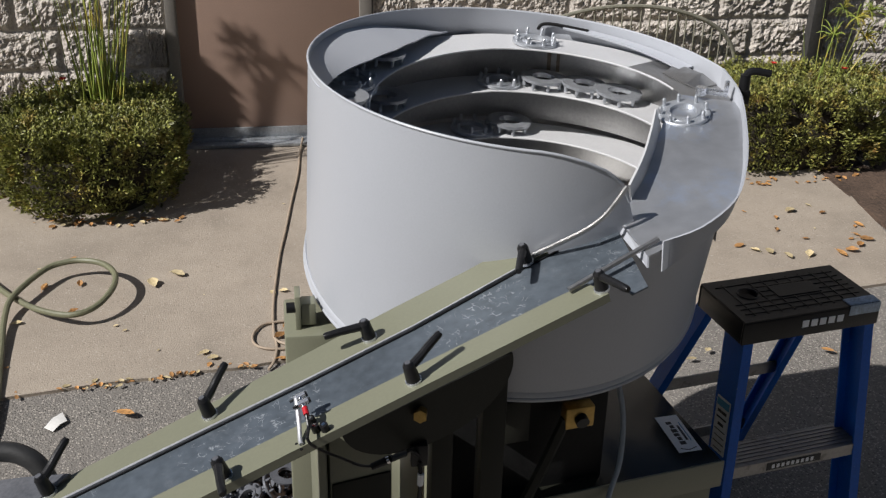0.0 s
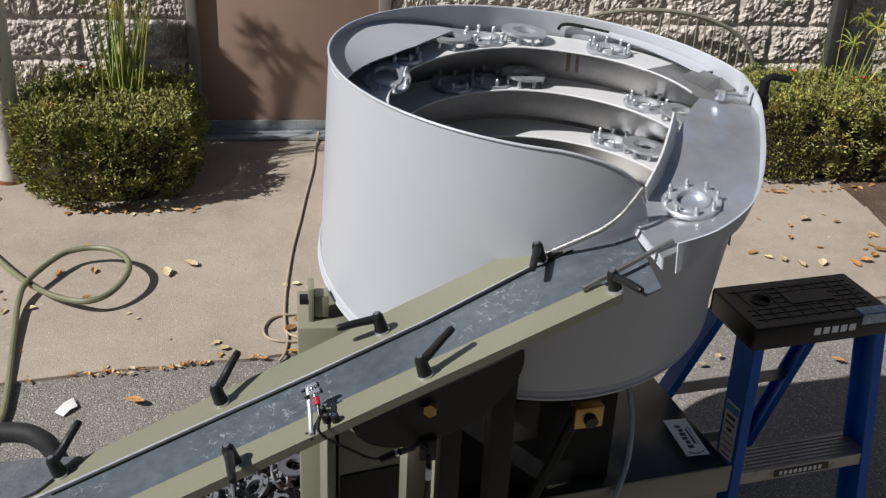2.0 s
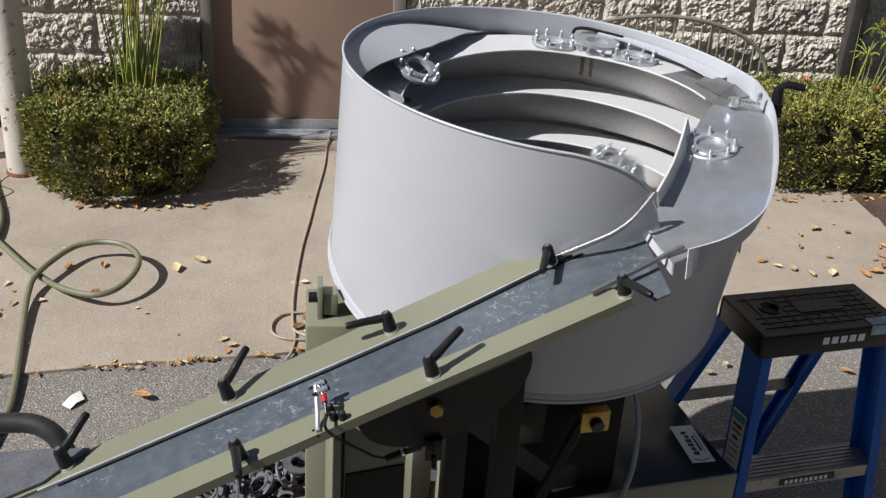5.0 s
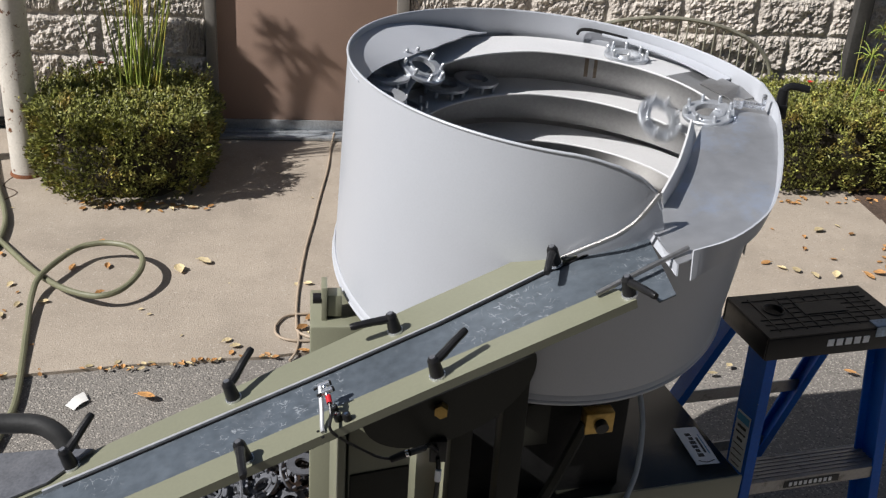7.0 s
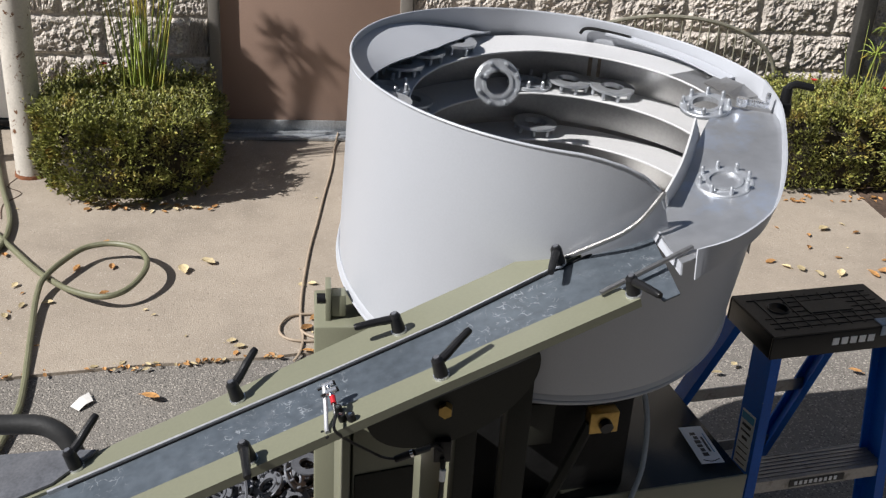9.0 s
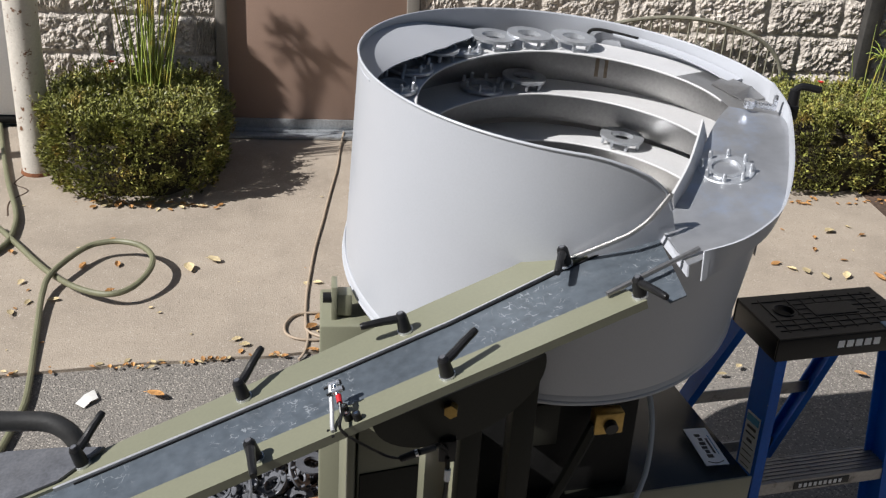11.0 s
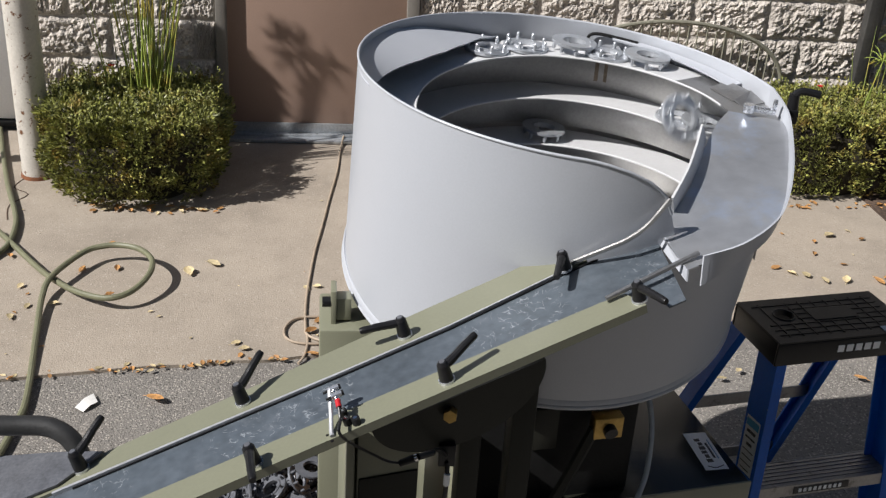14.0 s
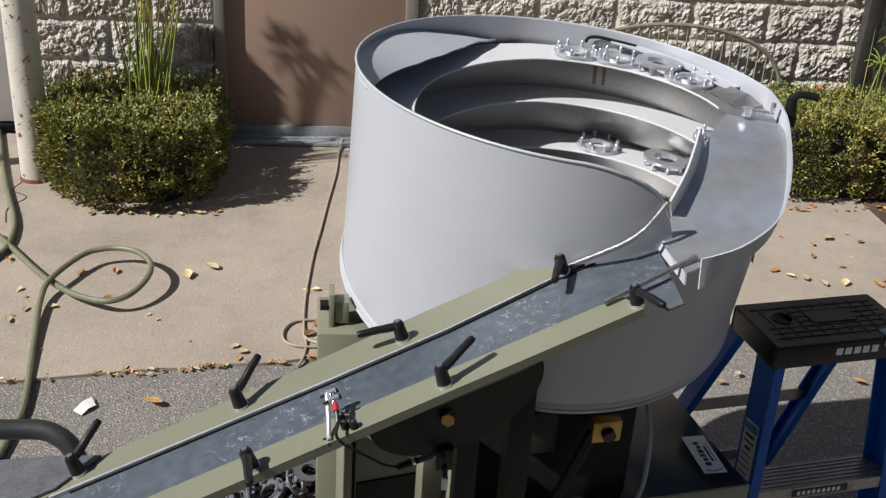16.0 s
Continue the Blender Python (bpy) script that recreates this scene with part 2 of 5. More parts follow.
PALE_LEAF = mat("pale_leaf", (0.52, 0.42, 0.24), 0.7, 0.0, 0.2, 30, 120, 0.2, 120, rand=0.3)
PAPER = mat("paper", (0.70, 0.69, 0.66), 0.8, 0.0, 0.05, 12, 80, 0.1, 60)
GREEN_IRON = mat("weathered_green_iron", (0.235, 0.225, 0.175), 0.7, 0.2, 0.2, 20, 90, 0.2, 100)
PIPE_DARK = mat("dark_downspout", (0.06, 0.058, 0.055), 0.55, 0.2, 0.2, 6, 90, 0.08, 90)
CARDBOARD = mat("cardboard", (0.25, 0.14, 0.075), 0.85, 0.0, 0.12, 10, 90, 0.1, 90)
STAIN = mat("rust_stain", (0.20, 0.16, 0.12), 0.5, 0.6, 0.2, 30, 90, 0.05, 90)


# ---- mesh helpers ----
def add_box(bm, size, m=None, bevel=0.0):
    r = bmesh.ops.create_cube(bm, size=1.0)
    vs = r["verts"]
    bmesh.ops.scale(bm, vec=Vector(size), verts=vs)
    if bevel:
        es = list({e for v in vs for e in v.link_edges})
        rb = bmesh.ops.bevel(bm, geom=es, offset=bevel, segments=2, affect="EDGES", profile=0.5)
        vs = list({v for f in rb["faces"] for v in f.verts} | {v for v in vs if v.is_valid})
    if m is not None:
        bmesh.ops.transform(bm, matrix=m, verts=vs)
    return vs


def add_cyl(bm, p0, p1, r0, r1=None, seg=16):
    p0, p1 = Vector(p0), Vector(p1)
    r1 = r0 if r1 is None else r1
    d = p1 - p0
    m = Matrix.Translation((p0 + p1) / 2) @ d.to_track_quat("Z", "Y").to_matrix().to_4x4()
    bmesh.ops.create_cone(bm, cap_ends=True, segments=seg, radius1=r0, radius2=r1, depth=d.length, matrix=m)


def add_tube(bm, pts, r, seg=10, closed_ends=True):
    """A tube swept along points, with r one number or one per point."""
    pts = [Vector(p) for p in pts]
    rs = r if isinstance(r, (list, tuple)) else [r] * len(pts)
    up, rings = None, []
    for i, p in enumerate(pts):
        d = (pts[min(i + 1, len(pts) - 1)] - pts[max(i - 1, 0)]).normalized()
        if up is None:
            up = d.orthogonal().normalized()
        up = (up - d * up.dot(d)).normalized()
        side = d.cross(up)
        rings.append([bm.verts.new(p + rs[i] * (math.cos(a) * up + math.sin(a) * side)) for a in (2 * math.pi * k / seg for k in range(seg))])
    for a, b in zip(rings, rings[1:]):
        for k in range(seg):
            bm.faces.new((a[k], a[(k + 1) % seg], b[(k + 1) % seg], b[k]))
    if closed_ends:
        bm.faces.new(rings[0][::-1])
        bm.faces.new(rings[-1])


def smooth_path(pts, n=8):
    """Points along a Catmull-Rom curve through pts."""
    pts = [Vector(p) for p in pts]
    out = []
    for i in range(len(pts) - 1):
        a, b, c, d = pts[max(i - 1, 0)], pts[i], pts[i + 1], pts[min(i + 2, len(pts) - 1)]
        for k in range(n):
            t = k / n
            out.append(0.5 * (2 * b + (c - a) * t + (2 * a - 5 * b + 4 * c - d) * t * t + (3 * b - a - 3 * c + d) * t ** 3))
    return out + [pts[-1]]


def add_prism(bm, outline, z0, z1, m=None):
    """A slab from an outline in x and y, between two heights."""
    lo = [bm.verts.new((x, y, z0)) for x, y in outline]
    hi = [bm.verts.new((x, y, z1)) for x, y in outline]
    n = len(lo)
    bm.faces.new(lo[::-1])
    bm.faces.new(hi)
    for i in range(n):
        bm.faces.new((lo[i], lo[(i + 1) % n], hi[(i + 1) % n], hi[i]))
    if m is not None:
        bmesh.ops.transform(bm, matrix=m, verts=lo + hi)
    return lo + hi


def add_sheet(bm, grid, thick):
    """A bent sheet from rows of points, given a thickness downward or inward along its normals."""
    vs = [[bm.verts.new(p) for p in row] for row in grid]
    fs = [bm.faces.new((a[i], a[i + 1], b[i + 1], b[i])) for a, b in zip(vs, vs[1:]) for i in range(len(a) - 1)]
    bmesh.ops.recalc_face_normals(bm, faces=fs)
    bmesh.ops.solidify(bm, geom=fs, thickness=thick)


def mesh_of(name, bm, material, smooth=35.0):
    bmesh.ops.recalc_face_normals(bm, faces=bm.faces)
    me = bpy.data.meshes.new(name)
    bm.to_mesh(me)
    bm.free()
    me.materials.append(material)
    if smooth:
        me.shade_smooth()
        me.set_sharp_from_angle(angle=radians(smooth))
    return me


def part(name, bm, material, parent=None, label="", smooth=35.0):
    ob = new(name, mesh_of(name, bm, material, smooth))
    if parent is not None:
        ob.parent = parent
        ob.matrix_parent_inverse = parent.matrix_basis.inverted()
    if label:
        ob["label"] = label
    return ob


def thing(name, at, label, category, group="", kind=""):
    ob = new(name)
    ob.empty_display_size = 0.05
    ob.matrix_basis = at if isinstance(at, Matrix) else Matrix.Translation(at)
    return tagged(ob, label, category, group, kind)


def fresh():
    return bmesh.new()


# ---- ground ----
def build_ground():
    bm = fresh()
    bmesh.ops.create_grid(bm, x_segments=4, y_segments=4, size=400)
    g = part("ground", bm, ASPHALT, smooth=0)
    g.location.z = -0.012
    tagged(g, "rough grey asphalt with pale stone chips", "asphalt", kind="structure")
    bm = fresh()
    edge = [(-4.0 + 0.12 * i, 3.363 + 0.127 * (-4.0 + 0.12 * i) + random.uniform(-0.009, 0.009)) for i in range(58)]
    edge = [p for p in edge if p[0] < 2.60]
    outline = edge + [(2.62, 3.70), (2.66, 4.0), (2.74, 4.78), (2.74, 5.7), (-4.0, 5.7)]
    add_prism(bm, outline, -0.15, 0.0)
    pad = part("pavement", bm, CONCRETE, smooth=0)
    tagged(pad, "weathered tan concrete slab with fine cracks", "concrete pad", kind="structure")
    bm = fresh()
    rows = []
    for i in range(14):
        rows.append([(2.70 + 0.16 * j, 3.5 + 0.16 * i, -0.006 + 0.03 * noise.noise((j * 0.7, i * 0.7, 2)) + 0.01) for j in range(14)])
    add_sheet(bm, rows, 0.03)
    tagged(part("planting_bed", bm, SOIL), "bare dark planting soil beside the slab", "soil", kind="structure")
    # cracks in the slab, thin dark grooves
    for pts in ([(-1.33, 4.93), (-1.36, 4.8), (-1.28, 4.72), (-1.33, 4.6), (-1.30, 4.45)],):
        bm = fresh()
        add_tube(bm, smooth_path([(x, y, -0.001) for x, y in pts], 4), 0.004, 5)
        tagged(part("slab_crack", bm, SOIL), "dark thin crack across the concrete slab", "crack", kind="structure")


# ---- wall of split-face blocks ----
WALL_Y = 5.515
BL, BH, JOINT = 0.406, 0.203, 0.009


def block_mesh(seed):
    """One split-face block with a rough broken front."""
    bm = fresh()
    w, h, d = BL - JOINT, BH - JOINT, 0.10
    nx, nz = 60, 30
    rows = []
    for k in range(nz + 1):
        row = []
        for i in range(nx + 1):
            u, v = i / nx, k / nz
            edge = min(u, 1 - u, v * 0.6, (1 - v) * 0.6)
            p = Vector((u * w * 9 + seed * 7.3, seed * 3.1, v * h * 9))
            bulge = 0.008 * noise.noise(p * 0.9) + 0.010 * noise.noise(p * 2.6) + 0.010 * noise.noise(p * 5.3) + 0.0075 * noise.noise(p * 10.0)
            lift = min(1, edge * 16)
            row.append(bm.verts.new(((u - 0.5) * w, -(0.012 + bulge) * lift, v * h)))
        rows.append(row)
    for a, b in zip(rows, rows[1:]):
        for i in range(nx):
            bm.faces.new((a[i], a[i + 1], b[i + 1], b[i]))
    border = rows[0] + [r[-1] for r in rows[1:]] + rows[-1][-2::-1] + [r[0] for r in rows[-2:0:-1]]
    back = [bm.verts.new((v.co.x, d, v.co.z)) for v in border]
    n = len(border)
    for i in range(n):
        bm.faces.new((border[i], back[i], back[(i + 1) % n], border[(i + 1) % n]))
    return mesh_of("block", bm, BLOCK, 0)


def build_wall():
    meshes = [block_mesh(i) for i in range(9)]
    for name, x0, x1, label in (("wall_west", -1.42, -0.505, "split-face concrete block wall beside the brown door"),
                                ("wall_east", 0.515, 5.0, "split-face concrete block wall behind the hedge")):
        bm = fresh()
        add_box(bm, (x1 - x0, 0.18, 3.2), pose((x0 + x1) / 2, WALL_Y + 0.091, 1.6))
        w = part(name, bm, MORTAR, smooth=0)
        tagged(w, label, "block wall", kind="structure")
        for c in range(6):
            z = c * BH
            x = x0 - (BL / 2 if c % 2 else 0)
            while x < min(x1, 3.9) - 0.03:
                a, b = max(x, x0), min(x + BL, x1)
                if b - a > 0.06:
                    ob = new("block", random.choice(meshes))
                    ob.parent = w
                    ob.matrix_basis = Matrix.Translation(((a + b) / 2, WALL_Y, z + JOINT / 2)) @ Matrix.Diagonal(((b - a - JOINT) / (BL - JOINT), 1, 1, 1))
                x += BL
    # Added wall behind the camera, never in view; it cuts the sky's fill.
    bm = fresh()
    add_box(bm, (26, 0.3, 5.2), pose(2, -3.4, 2.6))
    tagged(part("sky_block_wall", bm, FRAME_GREY, smooth=0), "unseen plain wall added to block sky light", "wall", kind="structure")
    # the upper courses and what closes the building
    bm = fresh()
    add_box(bm, (6.4, 0.2, 0.7), pose(1.8, WALL_Y + 0.1, 3.55))
    add_box(bm, (1.02, 0.2, 1.1), pose(0.005, WALL_Y + 0.1, 2.65))
    tagged(part("wall_upper", bm, MORTAR, smooth=0), "plain upper wall over the door", "wall", kind="structure")


def build_door():
    d = thing("door_1", (0.0, WALL_Y, 0), "closed brown painted steel door in a grey steel frame", "door", kind="structure")
    bm = fresh()
    add_box(bm, (0.905, 0.045, 2.03), pose(-0.004, WALL_Y + 0.02, 1.06), 0.003)
    part("door_leaf", bm, DOOR_BROWN, d)
    for x, w in ((-0.478, 0.05), (0.476, 0.062)):
        bm = fresh()
        add_box(bm, (w, 0.14, 2.10), pose(x, WALL_Y + 0.03, 1.05), 0.004)
        add_box(bm, (0.014, 0.05, 2.10), pose(x * 0.955, WALL_Y - 0.005, 1.05), 0.002)
        part("jamb", bm, FRAME_GREY, d, "grey painted steel jamb")
    bm = fresh()
    add_box(bm, (1.0, 0.12, 0.018), pose(0.0, WALL_Y - 0.035, 0.012), 0.004)
    add_box(bm, (1.0, 0.05, 0.016), pose(0.0, WALL_Y - 0.02, 0.026), 0.004)
    add_box(bm, (0.90, 0.012, 0.05), pose(0.0, WALL_Y - 0.010, 0.06), 0.002)
    th = part("threshold", bm, THRESH, d, "scuffed aluminium threshold")
    for i in range(7):
        bm = fresh()
        add_cyl(bm, (-0.42 + 0.14 * i, WALL_Y - 0.034, 0.034), (-0.42 + 0.14 * i, WALL_Y - 0.034, 0.037), 0.006, seg=8)
        part("screw", bm, CHROME, th)
    # pale panel past the end of the wall
    p = thing("door_2", (-1.9, WALL_Y, 0), "white painted metal panel door past the wall end", "door", kind="structure")
    bm = fresh()
    add_box(bm, (0.92, 0.05, 2.2), pose(-1.89, WALL_Y + 0.05, 1.16), 0.004)
    part("door_leaf", bm, WHITE_DOOR, p)
    bm = fresh()
    add_box(bm, (0.92, 0.07, 0.03), pose(-1.89, WALL_Y + 0.04, 0.035), 0.003)
    part("sill", bm, DARK_SHADED_IRON, p, "dark rubber door sweep")
    bm = fresh()
    add_box(bm, (3.0, 0.2, 3.4), pose(-3.9, WALL_Y + 0.1, 1.7))
    tagged(part("wall_far_west", bm, MORTAR, smooth=0), "plain block wall", "wall", kind="structure")


# ---- plants ----
def add_leaf(bm, at, along, side, length, width):
    p = Vector(at)
    up = along.cross(side).normalized() * width * 0.25
    a = bm.verts.new(p)
    b = bm.verts.new(p + along * length * 0.5 + side * width * 0.5 + up)
    c = bm.verts.new(p + along * length)
    d = bm.verts.new(p + along * length * 0.5 - side * width * 0.5 + up)
    bm.faces.new((a, b, c))
    bm.faces.new((a, c, d))


def hedge(x0, x1, y0, y1, top, seed, label, count):
    rng = random.Random(seed)
    h = thing("hedge", ((x0 + x1) / 2, (y0 + y1) / 2, 0), label, "hedge", "clipped hedges by the wall")
    cx, cy, hx, hy = (x0 + x1) / 2, (y0 + y1) / 2, (x1 - x0) / 2, (y1 - y0) / 2

    def shell(u, v, w):
        """A point of a rounded, lumpy box for directions u (round), v (height 0-1), w depth 0-1."""
        c, s = math.cos(u), math.sin(u)
        k = 1 / (abs(c) ** 3.2 + abs(s) ** 3.2) ** (1 / 3.2)
        lump = 1 + 0.17 * noise.noise((c * 2.2 + seed, s * 2.2, v * 2.5)) + 0.09 * noise.noise((c * 6 + seed, s * 6, v * 7))
        taper = 0.86 + 0.14 * math.sin(math.pi * min(1, v * 0.75 + 0.12))
        return Vector((cx + hx * c * k * lump * taper * w, cy + hy * s * k * lump * taper * w, 0))

    bm = fresh()
    for i in range(26):
        u = rng.uniform(0, 6.283)
        base = Vector((cx + rng.uniform(-0.5, 0.5) * hx, cy + rng.uniform(-0.5, 0.5) * hy, 0))
        tip = shell(u, rng.uniform(0.3, 1), rng.uniform(0.5, 0.9))
        tip.z = top * rng.uniform(0.4, 0.92)
        mid = (base + tip) / 2 + Vector((0, 0, 0.05))
        add_tube(bm, smooth_path([base, mid, tip], 3), [0.010, 0.009, 0.008, 0.007, 0.006, 0.005, 0.003], 5)
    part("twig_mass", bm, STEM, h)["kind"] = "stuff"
    # Added dark core blocks the view through and stands in for inner shade.
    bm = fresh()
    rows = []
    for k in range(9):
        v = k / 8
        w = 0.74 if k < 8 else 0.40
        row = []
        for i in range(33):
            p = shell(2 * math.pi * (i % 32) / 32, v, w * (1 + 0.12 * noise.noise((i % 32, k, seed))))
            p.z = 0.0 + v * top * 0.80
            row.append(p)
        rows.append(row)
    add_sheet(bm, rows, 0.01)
    part("dark_core", bm, STEM, h)
    verts, faces = [], []

    def leaf(p, a, s, ln, wd):
        up = a.cross(s).normalized() * wd * 0.25
        i = len(verts)
        verts.extend((p, p + a * ln * 0.5 + s * wd * 0.5 + up, p + a * ln, p + a * ln * 0.5 - s * wd * 0.5 + up))
        faces.extend(((i, i + 1, i + 2), (i, i + 2, i + 3)))

    for i in range(count):
        u = rng.uniform(0, 6.283)
        if rng.random() < 0.42:
            w = math.sqrt(rng.random())
            p = shell(u, 0.95, w)
            z = top * (0.97 + 0.10 * noise.noise((p.x * 7, p.y * 7, seed)) + 0.09 * noise.noise((p.x * 19, p.y * 19, seed))) * (1 - 0.10 * max(0, w - 0.8) / 0.2)
            p.z = z - abs(rng.gauss(0, 0.028))
            out = Vector((rng.gauss(0, 0.6), rng.gauss(0, 0.6), 1.0))
        else:
            v = rng.random() ** 0.9
            depth = 1 - abs(rng.gauss(0, 0.07))
            p = shell(u, v, depth)
            p.z = 0.015 + v * top * 0.94
            out = Vector(((p.x - cx) / hx, (p.y - cy) / hy, 0.55))
            out += Vector((rng.gauss(0, 0.5), rng.gauss(0, 0.5), rng.gauss(0, 0.5)))
        if noise.noise((p.x * 13 + seed, p.y * 13, p.z * 13)) < -0.22:
            continue
        a = out.normalized()
        s = a.cross(Vector((rng.gauss(0, 1), rng.gauss(0, 1), rng.gauss(0, 1)))).normalized()
        ln = rng.uniform(0.012, 0.031)
        leaf(p, a, s, ln, ln * rng.uniform(0.30, 0.46))
    for i in range(420):
        # sparse sprigs that stand off the clipped top
        u = rng.uniform(0, 6.283)
        p = shell(u, 0.9, math.sqrt(rng.random()) * 1.02)
        p.z = top * 0.97
        lean = Vector((rng.gauss(0, 0.35), rng.gauss(0, 0.35), 1)).normalized()
        for k in range(9):
            a = (lean * 0.5 + Vector((rng.gauss(0, 0.6), rng.gauss(0, 0.6), rng.gauss(0, 0.4)))).normalized()
            s = a.cross(Vector((rng.gauss(0, 1), rng.gauss(0, 1), rng.gauss(0, 1)))).normalized()
            leaf(p + lean * 0.006 * k, a, s, 0.016, 0.008)
    me = bpy.data.meshes.new("foliage")
    me.from_pydata(verts, [], faces)
    me.materials.append(LEAF)
    f = new("foliage", me)
    f.parent = h
    f.matrix_parent_inverse = h.matrix_basis.inverted()
    f["kind"] = "stuff"
    return h


def reeds(x, y, count, tall, spread, seed, label, tufts=False, lean=0.0):
    rng = random.Random(seed)
    r = thing("reed_clump", (x, y, 0), label, "reeds")
    for i in range(count):
        bm = fresh()
        a = rng.uniform(0, 6.283)
        k = rng.random() ** 0.7 * spread
        base = Vector((x + 0.05 * rng.gauss(0, 1), y + 0.04 * rng.gauss(0, 1), 0))
        h = tall * rng.uniform(0.75, 1.05)
        tip = base + Vector((math.cos(a) * k * h + lean * h, math.sin(a) * k * h * 0.5, h))
        mid = (base * 0.55 + tip * 0.45) + Vector((0, 0, 0.05 * h))
        pts = smooth_path([base, mid, tip], 5)
        wd = rng.uniform(0.0035, 0.0075)
        add_tube(bm, pts, [wd * (1 - 0.85 * (j / (len(pts) - 1)) ** 2) for j in range(len(pts))], 5)
        part("blade", bm, REED, r)
        if tufts and i % 2 == 0:
            bm = fresh()
            for j in range(22):
                out = Vector((rng.gauss(0.2, 0.7), rng.gauss(0, 0.7), rng.gauss(0.1, 0.6))).normalized() * rng.uniform(0.05, 0.10)
                add_tube(bm, smooth_path([tip, tip + out * 0.6 + Vector((0, 0, 0.012)), tip + out], 2), [0.0022, 0.0026, 0.0026, 0.002, 0.0008], 4)
            part("tuft", bm, REED, r, "feathery green head")
    return r


def flower(x, y, z):
    f = thing("flower", (x, y, z), "small red flower head above the hedge", "flower", "red flowers")
    bm = fresh()
    for i in range(6):
        a = i * 1.047
        add_leaf(bm, (x, y, z), Vector((math.cos(a), math.sin(a), 0.5)).normalized(), Vector((-math.sin(a), math.cos(a), 0)), 0.022, 0.016)
    part("petals", bm, FLOWER, f)
    bm = fresh()
    add_tube(bm, [(x, y, z - 0.12), (x + 0.004, y, z - 0.05), (x, y, z)], 0.0018, 5)
    part("stalk", bm, REED, f)


# ---- bowl feeder ----
C0, C1, RB = Vector((0.498, 2.25)), Vector((0.514, 2.154)), 0.425


def bowl_low(a):
    x, y = RB * math.cos(a), RB * math.sin(a)
    return Vector((C0.x + x, C0.y + y, 0.933 - 0.035 * x + 0.206 * y))


def bowl_high(a):
    x, y = RB * math.cos(a), RB * math.sin(a)
    return Vector((C1.x + x, C1.y + y, 1.4 - 0.067 * (x + 0.016) + 0.03 * (y - 0.096)))


def on_bowl(a, r, z):
    return Vector((C1.x + r * math.cos(a), C1.y + r * math.sin(a), z))


TRACKS = {"upper": 1.340, "middle": 1.241, "lower": 1.130}
R_IN, R_OUT = 0.310, 0.4215


def track_z(which, deg, r=0.366):
    """Height of a turn of the climbing track, which rises clockwise in a bowl that leans a little."""
    a = radians(deg)
    return TRACKS[which] + (0.00022 if deg < 90 else 0.0005) * (90 - deg) - 0.067 * r * math.cos(a) + 0.03 * r * math.sin(a)


def shelf(which, deg, r, lift=0.0):
    return on_bowl(radians(deg), r, track_z(which, deg, r) + lift)


def arc_sheet(a0, a1, n, f0, f1, thick):
    bm = fresh()
    aa = [radians(a0 + (a1 - a0) * i / n) for i in range(n + 1)]
    add_sheet(bm, [[f0(a) for a in aa], [f1(a) for a in aa]], thick)
    return bm


CHUTE_OUT = [(0.917, 2.10, 1.336), (0.908, 2.03, 1.328), (0.863, 1.922, 1.311), (0.814, 1.81, 1.292), (0.767, 1.745, 1.273), (0.69, 1.686, 1.254), (0.628, 1.650, 1.238)]
CHUTE_IN = [(0.826, 2.14, 1.340), (0.785, 2.085, 1.330), (0.735, 1.998, 1.312), (0.678, 1.885, 1.287), (0.635, 1.829, 1.262), (0.600, 1.790, 1.240), (0.598, 1.700, 1.238)]
WALL_TOP = [(0.936, 2.20, 1.3735), (0.931, 2.115, 1.364), (0.918, 2.047, 1.352), (0.868, 1.90, 1.331), (0.818, 1.787, 1.312), (0.773, 1.720, 1.294), (0.699, 1.666, 1.276), (0.631, 1.655, 1.259)]


